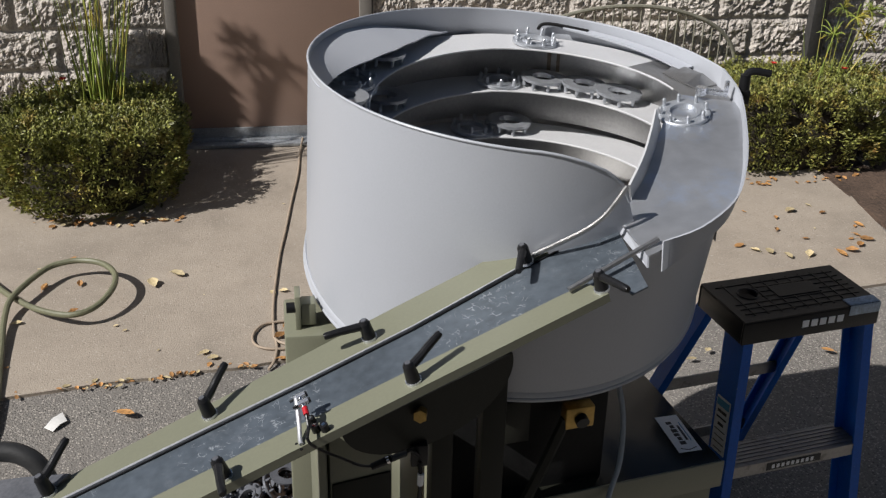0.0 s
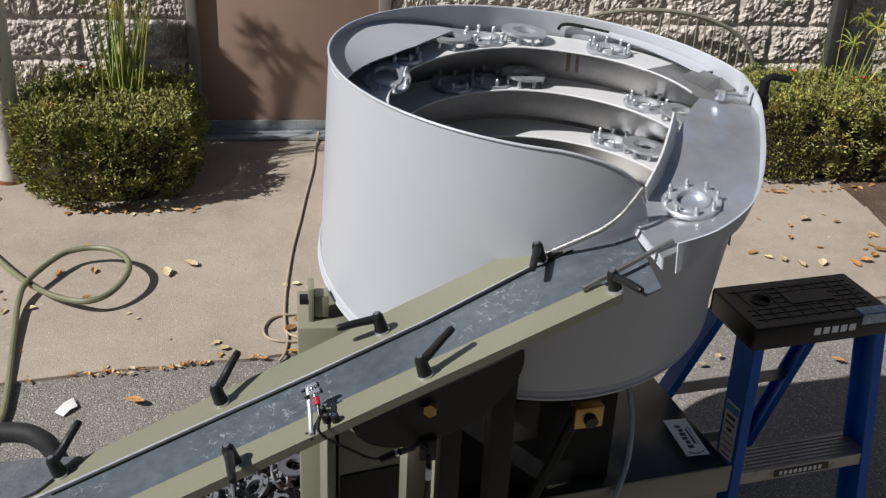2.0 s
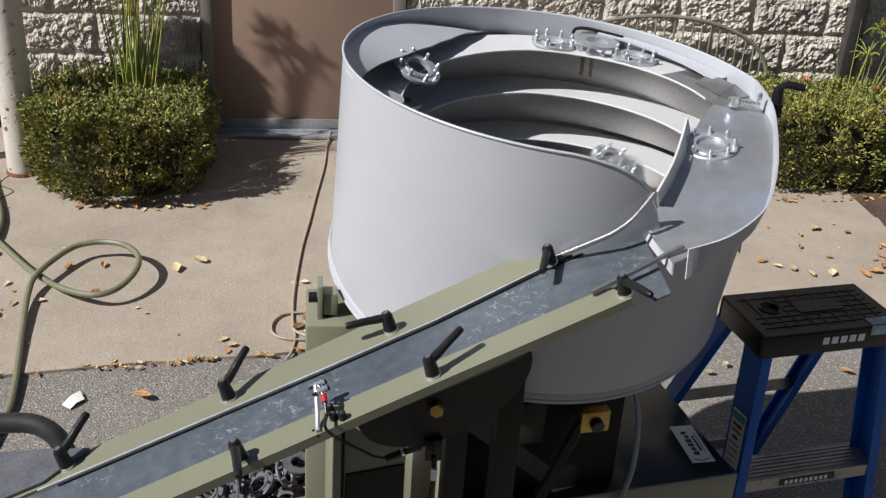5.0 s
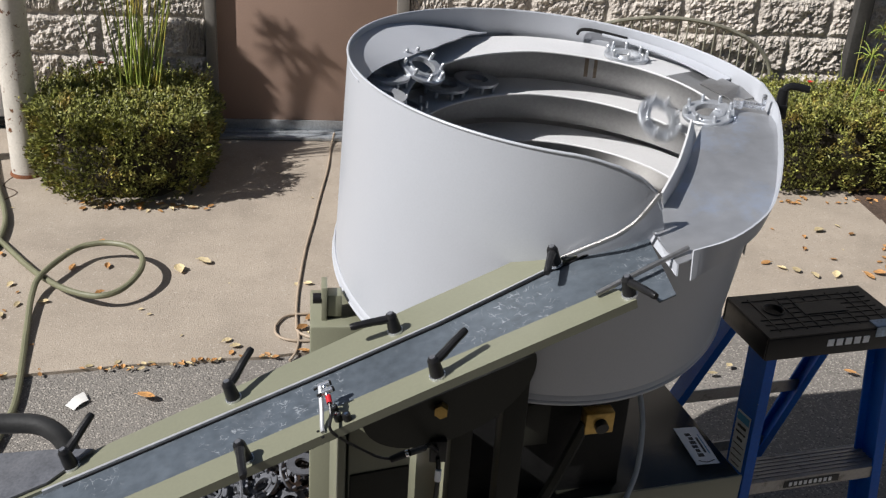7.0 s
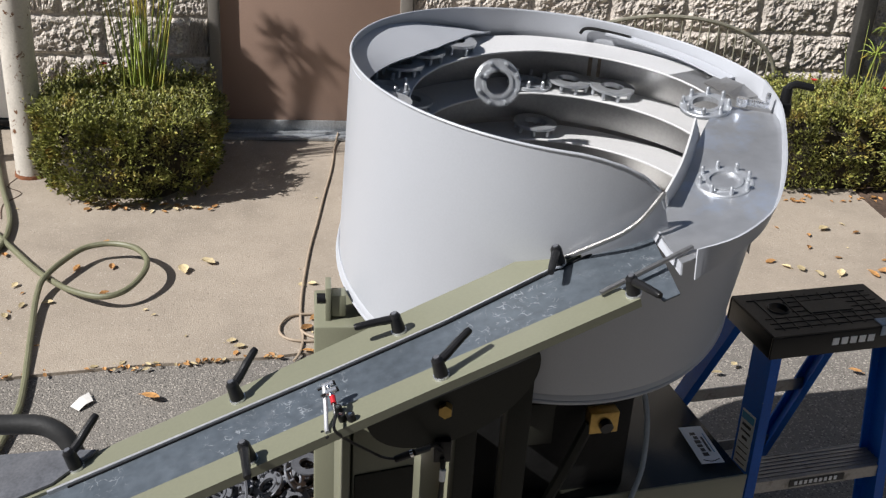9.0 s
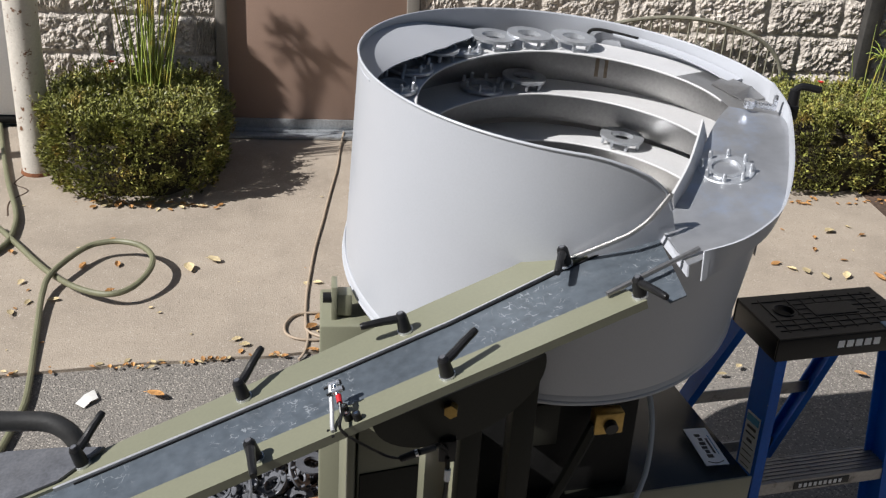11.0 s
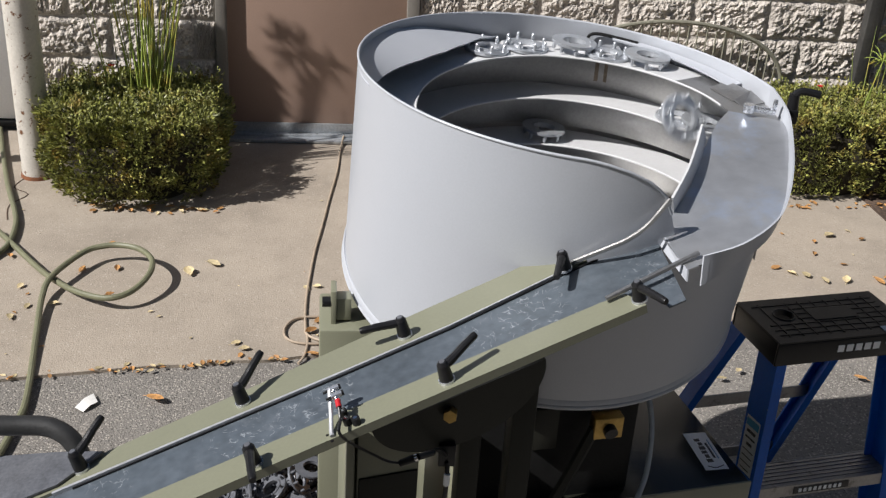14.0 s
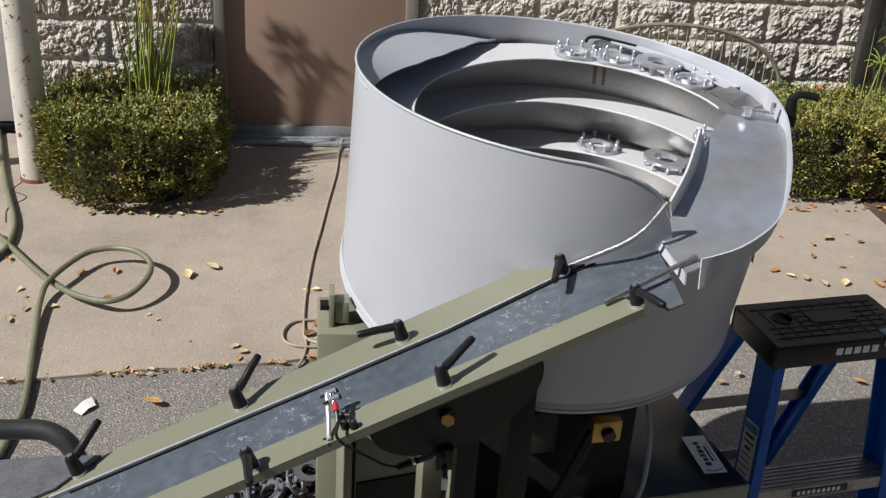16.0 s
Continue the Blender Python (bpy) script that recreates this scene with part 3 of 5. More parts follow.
def build_bowl():
    b = thing("feeder_bowl", (C0.x, C0.y, 0.9), "grey coated vibratory bowl with a stepped bare steel spiral track", "bowl feeder")

    def top(a):
        p = bowl_high(a)
        d = math.degrees(a) % 360
        # cut lower where the discharge chute leaves the bowl
        k = float(np.interp(d if d > 4 else d + 360, (260, 264, 270, 276, 281, 286, 300, 330, 352, 364), (0, 0.005, 0.025, 0.06, 0.12, 0.29, 0.29, 0.24, 0.19, 0)))
        return p.lerp(bowl_low(a), k)

    n = 144
    aa = [2 * math.pi * i / n for i in range(n + 1)]
    bm = fresh()
    rows = [[bowl_low(a).lerp(top(a), k) for a in aa] for k in (0, 0.25, 0.5, 0.75, 1)]
    add_sheet(bm, rows, 0.003)
    bmesh.ops.remove_doubles(bm, verts=bm.verts, dist=0.0004)
    part("shell", bm, GREY_PAINT, b, "smooth light grey coated outer shell", 50)
    bm = fresh()
    pts = [bowl_low(a) + Vector((0, 0, 0.006)) for a in aa]
    pts = [p + (p - Vector((C0.x, C0.y, p.z))).normalized() * 0.002 for p in pts]
    add_tube(bm, pts, 0.0045, 8)
    part("bottom_bead", bm, GREY_PAINT, b)
    # folded flange round the foot of the shell
    bm = fresh()
    rows = []
    for up, out in ((0.0, 0.0035), (0.006, 0.0042), (0.022, 0.0042), (0.027, 0.0012)):
        row = []
        for a in aa:
            p = bowl_low(a)
            d = Vector((math.cos(a), math.sin(a), 0))
            row.append(p + d * out + Vector((0, 0, up)))
        rows.append(row)
    add_sheet(bm, rows, 0.002)
    bmesh.ops.remove_doubles(bm, verts=bm.verts, dist=0.0004)
    part("foot_flange", bm, GREY_PAINT, b, "folded grey foot flange", 50)
    bm = fresh()
    pts = [top(a) for a in aa if 4 <= math.degrees(a) <= 284]
    add_tube(bm, pts, 0.0026, 8)
    part("rim_bead", bm, GREY_PAINT, b)
    bm = fresh()
    add_cyl(bm, (C0.x + 0.005, C0.y - 0.04, 1.022), (C0.x + 0.005, C0.y - 0.04, 1.028), 0.375, seg=64)
    part("floor_plate", bm, BARE_STEEL, b)
    # spiral turns: a shelf, its turned edge, and the bare liner under it
    for key, a0, a1 in (("upper", 262, 4), ("middle", 262, -30), ("lower", 262, -30)):
        steps = [a0 + (a1 - a0) * i / 80 for i in range(81)]
        bm = fresh()
        tuck = {"upper": 0.03, "middle": 0.06, "lower": 0.088}[key]
        add_sheet(bm, [[shelf(key, d, R_IN - tuck * max(0, -math.sin(radians(d)))) for d in steps], [shelf(key, d, R_OUT - tuck * max(0, -math.sin(radians(d)))) for d in steps]], 0.003)
        part("track", bm, TRACK_GREY, b, "helical track shelf")
        bm = fresh()
        add_tube(bm, [shelf(key, d, R_IN - tuck * max(0, -math.sin(radians(d)))) for d in steps], 0.0022, 6)
        part("track_edge", bm, TRACK_GREY, b)
        bm = fresh()
        full = [186 - 192 * i / 80 for i in range(81)]
        drop = 0.10
        add_sheet(bm, [[shelf(key, d, 0.4205, -0.004) for d in full], [shelf(key, d, 0.4205, -drop) for d in full]], 0.001)
        part("liner", bm, BARE_STEEL, b, "stained bare steel wall between two turns")
    for d, w in ((70.5, 0.007), (67.5, 0.006)):
        bm = fresh()
        add_sheet(bm, [[on_bowl(radians(d), 0.4188, 1.318), on_bowl(radians(d - w * 180), 0.4188, 1.318)], [on_bowl(radians(d), 0.4188, 1.268), on_bowl(radians(d - w * 180), 0.4188, 1.268)]], 0.0006)
        part("weld_stain", bm, STAIN, b, "brown weld stain", 0)
    # shelf floor that closes the upper turn at its outlet
    bm = fresh()
    pts = [shelf("upper", d, 0.421, 0.0008) for d in (34, 22, 12, 3)]
    ins = [shelf("upper", d, 0.310, 0.0008) for d in (34, 22, 12, 3)]
    add_sheet(bm, [ins + CHUTE_IN[0:1], pts + CHUTE_OUT[0:1]], 0.003)
    part("outlet_plate", bm, BARE_STEEL, b)
    # wiper: a curved plate under the rim
    bm = fresh()
    out, inn = [], []
    for i in range(41):
        d = 196 - 93 * i / 40
        p = bowl_high(radians(d))
        out.append(on_bowl(radians(d), 0.4235, p.z - float(np.interp(d, (103, 111, 119.5, 132, 145), (0.057, 0.047, 0.036, 0.020, 0.012)))))
        inn.append(on_bowl(radians(d), float(np.interp(d, (103, 107, 122, 137, 154, 163, 172, 185, 196), (0.418, 0.393, 0.342, 0.318, 0.325, 0.343, 0.363, 0.393, 0.412))), float(np.interp(d, (103, 112, 130, 196), (1.364, 1.374, 1.377, 1.384)))))
    add_sheet(bm, [out, inn], 0.003)
    part("wiper_plate", bm, GREY_PAINT, b, "grey sloped wiper plate under the rim")
    # sweep bar welded to the wall over the outer turn
    bm = fresh()
    ang = [66 - 46 * i / 16 for i in range(17)]
    outs = [on_bowl(radians(d), 0.421, track_z("upper", d, 0.42) + 0.034 - 0.018 * i / 16) for i, d in enumerate(ang)]
    inns = [on_bowl(radians(d), 0.421 - 0.012 - 0.022 * i / 16, track_z("upper", d, 0.40) + 0.029 - 0.018 * i / 16) for i, d in enumerate(ang)]
    add_sheet(bm, [outs, inns], 0.004)
    part("sweep_bar", bm, GREY_PAINT, b, "long grey sweep bar over the outer turn")
    bm = fresh()
    add_tube(bm, smooth_path([on_bowl(radians(d), 0.417, 1.356 + h) for d, h in ((74, 0.010), (73, 0.021), (70, 0.024), (64, 0.020), (58, 0.016))], 5), 0.004, 8)
    part("wire_hook", bm, DARK_SHADED_IRON, b, "bent wire through a slot in the wall")
    # selector pocket and side screw
    bm = fresh()
    p = [shelf("upper", 22, 0.350, 0.003), shelf("upper", 25, 0.408, 0.013), shelf("upper", 13, 0.405, 0.016), shelf("upper", 9, 0.352, 0.003)]
    add_sheet(bm, [[p[0], p[3]], [p[1], p[2]]], 0.002)
    add_sheet(bm, [[p[2], p[3]], [shelf("upper", 8, 0.42, 0.002), shelf("upper", 4, 0.36, 0.0)]], 0.002)
    part("selector", bm, BARE_STEEL, b, "bare steel wedge selector")
    bm = fresh()
    add_box(bm, (0.052, 0.012, 0.012), pose(0.885, 2.115, 1.352, 0, 6, -12), 0.002)
    add_cyl(bm, (0.858, 2.118, 1.346), (0.858, 2.118, 1.362), 0.011, seg=14)
    add_box(bm, (0.008, 0.008, 0.03), pose(0.908, 2.112, 1.36), 0.002)
    part("side_stop", bm, ZINC, b, "bright adjustable side stop")
    # discharge chute
    bm = fresh()
    add_sheet(bm, [smooth_path(CHUTE_IN[:-1] + [(0.599, 1.755, 1.239)], 4), smooth_path([(x + 0.008, y - 0.004, z) for x, y, z in CHUTE_OUT[:-2]] + [CHUTE_OUT[-2], (0.606, 1.650, 1.2365)], 4)], 0.003)
    part("chute_floor", bm, WORN_SKYLIT_STEEL, b, "worn chute floor with a sky-blue sheen in its colour")
    bm = fresh()
    lows = [(0.932, 2.20, 1.33)] + CHUTE_OUT
    add_sheet(bm, [smooth_path(WALL_TOP, 4), smooth_path([(x + 0.004, y - 0.002, z - 0.03) for x, y, z in lows], 4)], 0.003)
    part("chute_wall", bm, GREY_PAINT, b, "grey curved outer chute wall")
    bm = fresh()
    add_sheet(bm, [smooth_path([(0.741, 2.042, 1.346), (0.703, 1.953, 1.338), (0.662, 1.868, 1.322), (0.617, 1.798, 1.297)], 8),
                   smooth_path([(0.752, 2.035, 1.312), (0.714, 1.948, 1.296), (0.674, 1.882, 1.278), (0.632, 1.824, 1.256)], 8)], 0.004)
    part("gate_plate", bm, TRACK_GREY, b, "worn steel guide plate along the chute")
    bm = fresh()
    add_sheet(bm, [[(0.600, 1.790, 1.2405), (0.605, 1.650, 1.2365)], [(0.594, 1.787, 1.222), (0.605, 1.645, 1.218)]], 0.003)
    part("chute_lip", bm, GREY_PAINT, b)
    # clamp outside the wall
    bm = fresh()
    add_box(bm, (0.04, 0.03, 0.03), pose(0.952, 2.15, 1.330), 0.004)
    add_cyl(bm, (0.962, 2.15, 1.34), (0.962, 2.15, 1.375), 0.012, 0.010)
    add_tube(bm, smooth_path([(0.962, 2.15, 1.372), (0.975, 2.148, 1.382), (1.01, 2.14, 1.378)], 4), 0.008, 8)
    part("wall_clamp", bm, BLACK, b, "black clamp lever on the outer wall")
    return b


# ---- feeder base ----
BASE = pose(0.962, 1.972, 0, 0, 0, 10)


def build_base():
    t = thing("machine_stand", (0.5, 2.25, 0), "olive enamelled steel machine stand under the bowl", "machine stand")
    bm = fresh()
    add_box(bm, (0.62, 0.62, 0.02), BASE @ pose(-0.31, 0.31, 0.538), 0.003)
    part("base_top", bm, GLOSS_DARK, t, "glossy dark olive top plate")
    bm = fresh()
    add_box(bm, (0.624, 0.005, 0.07), BASE @ pose(-0.31, -0.003, 0.5165), 0.002)
    part("front_lip", bm, OLIVE, t, "olive folded front lip")
    bm = fresh()
    add_box(bm, (0.60, 0.60, 0.50), BASE @ pose(-0.31, 0.31, 0.276), 0.006)
    part("cabinet", bm, OLIVE, t)
    # drive unit, its near-black colour holding the shade below the bowl
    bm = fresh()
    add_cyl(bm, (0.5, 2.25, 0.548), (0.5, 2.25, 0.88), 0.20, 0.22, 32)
    part("drive_unit", bm, DARK_SHADED_IRON, t, "drive unit under the bowl, coloured dark for shade")
    # Added box covers a sunlit patch; its near-black colour is the bowl's shade.
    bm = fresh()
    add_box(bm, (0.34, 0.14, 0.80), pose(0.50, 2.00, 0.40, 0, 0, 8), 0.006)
    part("shade_box", bm, DARK_SHADED_IRON, t, "added dark box that stands in for shade under the bowl")
    # left pillar with a clamped knob
    bm = fresh()
    add_box(bm, (0.13, 0.16, 0.885), pose(0.085, 2.13, 0.4425), 0.006)
    part("pillar", bm, OLIVE, t)
    bm = fresh()
    add_box(bm, (0.012, 0.05, 0.085), pose(0.049, 2.10, 0.918), 0.002)
    add_box(bm, (0.03, 0.036, 0.05), pose(0.070, 2.10, 0.915), 0.003)
    part("clamp_block", bm, OLIVE, t)
    bm = fresh()
    add_cyl(bm, (0.026, 2.085, 0.932), (0.043, 2.085, 0.932), 0.011, seg=20)
    part("clamp_screw", bm, BLACK, t, "black socket screw head")
    bm = fresh()
    for k in range(3):
        a = radians(-75 + 120 * k)
        c = Vector((0.5 + 0.30 * math.cos(a), 2.25 + 0.30 * math.sin(a), 0.74))
        add_box(bm, (0.035, 0.012, 0.26), Matrix.Translation(c) @ pose(0, 0, 0, 0, 0, math.degrees(a)) @ pose(0, 0, 0, 20, 0, 0), 0.002)
        part("leaf_spring", bm, OLIVE_SHADED, t, "slanted leaf spring pack")
        bm = fresh()
        add_box(bm, (0.06, 0.05, 0.05), Matrix.Translation(c + Vector((0, -0.02, 0.12))) @ pose(0, 0, 0, 20, 0, math.degrees(a)), 0.003)
        part("spring_clamp", bm, BRASS, t, "yellow zinc spring clamp block")
        bm = fresh()
        add_cyl(bm, c + Vector((0.0, -0.05, 0.11)), c + Vector((0, -0.02, 0.12)), 0.016, seg=12)
        part("clamp_bolt", bm, BLACK, t)
        bm = fresh()
    bm.free()
    bm = fresh()
    add_box(bm, (0.062, 0.03, 0.05), pose(0.597, 1.905, 0.752, 0, 0, 8), 0.003)
    part("front_clamp", bm, BRASS, t, "yellow zinc clamp block")
    bm = fresh()
    add_cyl(bm, (0.600, 1.893, 0.750), (0.602, 1.878, 0.747), 0.014, seg=18)
    part("front_bolt", bm, BLACK, t, "black socket screw")
    bm = fresh()
    add_tube(bm, [(0.572, 1.900, 0.745), (0.53, 1.89, 0.64), (0.47, 1.88, 0.50)], 0.012, 6)
    part("strut", bm, OLIVE_SHADED, t)
    # pale cover given a dark colour for the dimness under the bowl
    bm = fresh()
    add_box(bm, (0.06, 0.02, 0.10), pose(0.47, 1.915, 0.74, 0, 0, 8), 0.003)
    part("terminal_cover", bm, OLIVE_SHADED, t)
    # sticker with its lettering, lying on the plate
    s = thing("sticker", pose(0.897, 2.08, 0.550, 0, 0, -85), "white maker's sticker with dark lettering on the base", "sticker")
    bm = fresh()
    add_box(bm, (0.136, 0.055, 0.0008), pose(0.897, 2.08, 0.5494, 0, 0, -85))
    part("backing", bm, WHITE, s, smooth=0)
    base = pose(0.897, 2.08, 0.5502, 0, 0, 95)
    for x, y, w, h, m in ((-0.036, 0.004, 0.012, 0.014, INK), (-0.020, 0.004, 0.012, 0.010, INK), (-0.005, 0.005, 0.010, 0.013, INK), (0.010, 0.004, 0.012, 0.014, INK), (0.025, 0.003, 0.011, 0.010, INK), (0.040, 0.005, 0.010, 0.013, INK), (0.0, -0.011, 0.055, 0.005, INK), (0.004, -0.019, 0.07, 0.002, INK_BLUE)):
        bm = fresh()
        add_box(bm, (w, h, 0.0006), base @ pose(x, y, 0))
        part("print_bar", bm, m, s, smooth=0)
    bm = fresh()
    add_tube(bm, smooth_path([base @ Vector(p) for p in ((-0.055, -0.02, 0), (-0.062, 0.0, 0), (-0.055, 0.018, 0))], 5), 0.0011, 6)
    part("print_curve", bm, INK, s)
    # pale air tube
    bm = fresh()
    add_tube(bm, smooth_path([(0.70, 2.02, 0.80), (0.72, 1.98, 0.70), (0.712, 1.94, 0.60), (0.68, 1.90, 0.53), (0.66, 1.86, 0.46), (0.67, 1.9, 0.30)], 6), 0.006, 8)
    tagged(part("air_tube", bm, mat("pale_tube", (0.30, 0.34, 0.38), 0.35)), "pale blue plastic air tube by the base", "tube")


# ---- slide conveyor ----
TO, AZ, SL = Vector((-0.098, 1.61, 1.015)), 0.263, 0.296
TD = Vector((math.cos(AZ) * math.cos(SL), math.sin(AZ) * math.cos(SL), math.sin(SL)))
TW = Vector((math.sin(AZ), -math.cos(AZ), 0))
TN = TW.cross(TD)
if TN.z < 0:
    TN = -TN
TRAY = Matrix.Translation(TO) @ Matrix((TD, -TW, TN)).transposed().to_4x4()


def tray(s, w, h=0.0):
    """A point of the slide: along it, across it toward its near rail, and above its rails."""
    return TRAY @ Vector((s, -w, h))


def lever(s, w, turn, lean, group="clamping levers on the slide"):
    """An adjustable clamping lever on a rail, its arm turned in the rail's plane."""
    m = TRAY @ pose(s, -w, 0.0, 0, 0, turn)
    lv = thing("clamp_lever", m, "black adjustable clamping lever on the olive rail", "clamping lever", group)
    bm = fresh()
    add_cyl(bm, m @ Vector((0, 0, 0)), m @ Vector((0, 0, 0.004)), 0.013, seg=18)
    part("washer", bm, ZINC, lv)
    bm = fresh()
    add_cyl(bm, m @ Vector((0, 0, 0.004)), m @ Vector((0, 0, 0.032)), 0.0115, 0.0095, 18)
    add_cyl(bm, m @ Vector((0, 0, 0.032)), m @ Vector((0, 0, 0.037)), 0.0095, 0.0065, 18)
    part("hub", bm, BLACK, lv)
    bm = fresh()
    pts = [m @ Vector(p) for p in ((0, 0, 0.027), (0.02, 0, 0.030 + 0.006 * lean), (0.042, 0, 0.033 + 0.02 * lean), (0.068, 0, 0.035 + 0.036 * lean))]
    add_tube(bm, smooth_path(pts, 4), [0.0072] * 5 + [0.0067] * 4 + [0.0063] * 3 + [0.005], 10)
    part("arm", bm, BLACK, lv)
    bm = fresh()
    add_cyl(bm, m @ Vector((0, 0, 0.0365)), m @ Vector((0, 0, 0.0385)), 0.0048, seg=8)
    part("screw", bm, DARK_SHADED_STEEL, lv)
    return lv


def tray_box(bm, s0, s1, w0, w1, h0, h1, bevel=0.0):
    add_box(bm, (s1 - s0, abs(w1 - w0), h1 - h0), TRAY @ pose((s0 + s1) / 2, -(w0 + w1) / 2, (h0 + h1) / 2), bevel)


def build_conveyor():
    c = thing("slide_conveyor", tray(0.2, 0.07, -0.03), "olive inclined slide with a dark sheet metal bed", "conveyor")
    bm = fresh()
    tray_box(bm, -1.15, 0.70, 0.0, 0.14, -0.0085, -0.0055)
    add_prism(bm, [(0.70, -0.012), (0.742, -0.017), (0.742, -0.018), (0.690, -0.192), (0.66, -0.192), (0.66, -0.14), (0.70, -0.14)], -0.0080, -0.0050, TRAY)
    part("bed", bm, BELT, c, "dark scratched sheet metal bed", 0)
    bm = fresh()
    add_prism(bm, [(-0.40, 0.010), (0.05, 0.031), (0.33, 0.048), (0.49, 0.055), (0.56, 0.062), (0.605, 0.048), (0.60, 0.035), (0.672, 0.012), (0.672, 0.003), (0.568, 0.0), (0.35, -0.020), (0.15, -0.024), (-0.40, -0.026)], -0.020, 0.0, TRAY)
    part("far_rail", bm, OLIVE, c, "olive flat side rail", 0)
    bm = fresh()
    add_prism(bm, [(-1.15, -0.120), (0.575, -0.121), (0.62, -0.124), (0.632, -0.171), (0.60, -0.171), (0.1, -0.170), (-1.15, -0.172)], -0.016, 0.0, TRAY)
    part("near_rail", bm, OLIVE, c, "olive flat side rail", 0)
    bm = fresh()
    add_prism(bm, [(-0.31, -0.0262), (0.15, -0.0250), (0.35, -0.0210), (0.568, -0.001), (0.568, -0.0040), (0.35, -0.0240), (0.15, -0.0290), (-0.31, -0.0310)], -0.007, 0.0015, TRAY)
    part("edge_strip", bm, STRIP, c, "thin bright metal edge strip", 0)
    # Black strip stands in for the shaded gap beside the far rail.
    bm = fresh()
    add_prism(bm, [(-0.28, -0.0307), (0.15, -0.0287), (0.35, -0.0247), (0.568, -0.0047), (0.67, -0.001), (0.67, -0.004), (0.568, -0.0077), (0.35, -0.0272), (0.15, -0.0311), (-0.28, -0.033)], -0.007, -0.0025, TRAY)
    part("gap_strip", bm, BLACK, c, "", 0)
    # underframe, its colour darkened for the shade below the rail
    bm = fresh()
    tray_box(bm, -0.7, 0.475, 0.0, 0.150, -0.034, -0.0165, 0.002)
    part("under_plate", bm, OLIVE_SHADED, c, "", 0)
    # guide rods at the upper end
    bm = fresh()
    add_tube(bm, smooth_path([tray(0.585, 0.128, 0.008), tray(0.66, 0.126, 0.012), tray(0.76, 0.122, 0.016)], 4), 0.0045, 8)
    part("guide_rod", bm, BARE_STEEL, c, "bare steel guide rod")
    bm = fresh()
    add_tube(bm, smooth_path([tray(0.59, -0.005, 0.004), (0.513, 1.738, 1.238), (0.536, 1.735, 1.254), (0.558, 1.737, 1.272), (0.576, 1.739, 1.296), (0.593, 1.745, 1.318)], 5), 0.0045, 8)
    part("guide_rod", bm, BARE_STEEL, c, "bare steel guide rod")
    bm = fresh()
    add_cyl(bm, tray(0.662, 0.006, 0.008), tray(0.672, 0.004, 0.010), 0.007, seg=12)
    part("rod_collar", bm, CHROME, c)
    # levers: along, across, turn, lean
    for s, w, turn, lean in ((0.0, 0.0, 36, 0.42), (0.279, 0.0, 174, 0.05), (0.574, 0.0, 236, -0.1), (-0.014, 0.152, 262, -0.2), (0.296, 0.150, 14, 0.38), (0.629, 0.155, -80, -0.1), (-0.262, 0.0, 36, 0.42)):
        lever(s, w, turn, lean)
    # sensor
    se = thing("part_sensor", tray(0.10, 0.15, 0), "small threaded sensor on a bent bracket over the slide", "sensor")
    bm = fresh()
    add_tube(bm, [tray(0.104, 0.168, 0.003), tray(0.105, 0.160, 0.004), tray(0.114, 0.140, 0.017), tray(0.127, 0.105, 0.037)], 0.0034, 8)
    part("bracket", bm, STRIP, se, "bent bright metal bracket")
    for k in (0.105, 0.122):
        bm = fresh()
        add_cyl(bm, tray(0.124, k, 0.035), tray(0.141, k, 0.035), 0.0050, seg=12)
        part("sensor_body", bm, ZINC, se, "bright threaded sensor barrel")
        bm = fresh()
        add_cyl(bm, tray(0.116, k, 0.034), tray(0.124, k, 0.035), 0.0020, seg=8)
        add_cyl(bm, tray(0.141, k, 0.035), tray(0.1445, k, 0.035), 0.0042, seg=8)
        part("sensor_pin", bm, BLACK, se)
    bm = fresh()
    add_cyl(bm, tray(0.133, 0.108, 0.034), tray(0.1315, 0.132, 0.033), 0.0042, seg=10)
    part("sensor_stem", bm, CHROME, se)
    bm = fresh()
    add_cyl(bm, tray(0.1315, 0.132, 0.033), tray(0.1290, 0.144, 0.029), 0.0046, 0.0044, 12)
    part("collar", bm, RED, se, "red sensor collar")
    # flat dark discs, the shade inside two screw holes put into colour
    for s, w in ((0.101, 0.158), (0.104, 0.174)):
        bm = fresh()
        add_cyl(bm, tray(s - 0.003, w, -0.001), tray(s - 0.003, w, 0.0006), 0.0025, seg=8)
        part("dark_hole_disc", bm, DARK_SHADED_IRON, se)
    for s, w in ((0.133, 0.132), (0.133, 0.152), (0.145, 0.160)):
        bm = fresh()
        add_cyl(bm, tray(s, w, 0.0), tray(s, w, 0.012), 0.0068, 0.0064, 14)
        sc = part("socket_screw", bm, BLACK, se)
        bm = fresh()
        add_cyl(bm, tray(s, w, 0.0118), tray(s, w, 0.0128), 0.0034, seg=6)
        part("socket", bm, CHROME, sc)
    bm = fresh()
    add_tube(bm, smooth_path([tray(0.129, 0.143, 0.029), tray(0.124, 0.158, 0.018), tray(0.116, 0.180, 0.005), (0.111, 1.59, 0.924), (0.135, 1.60, 0.903), (0.156, 1.60, 0.899)], 6), 0.0024, 8)
    part("cable", bm, BLACK, se)
    bm = fresh()
    add_cyl(bm, (0.154, 1.60, 0.898), (0.179, 1.60, 0.909), 0.006, 0.007, 12)
    add_cyl(bm, (0.184, 1.60, 0.911), (0.212, 1.62, 0.905), 0.006, 0.0055, 12)
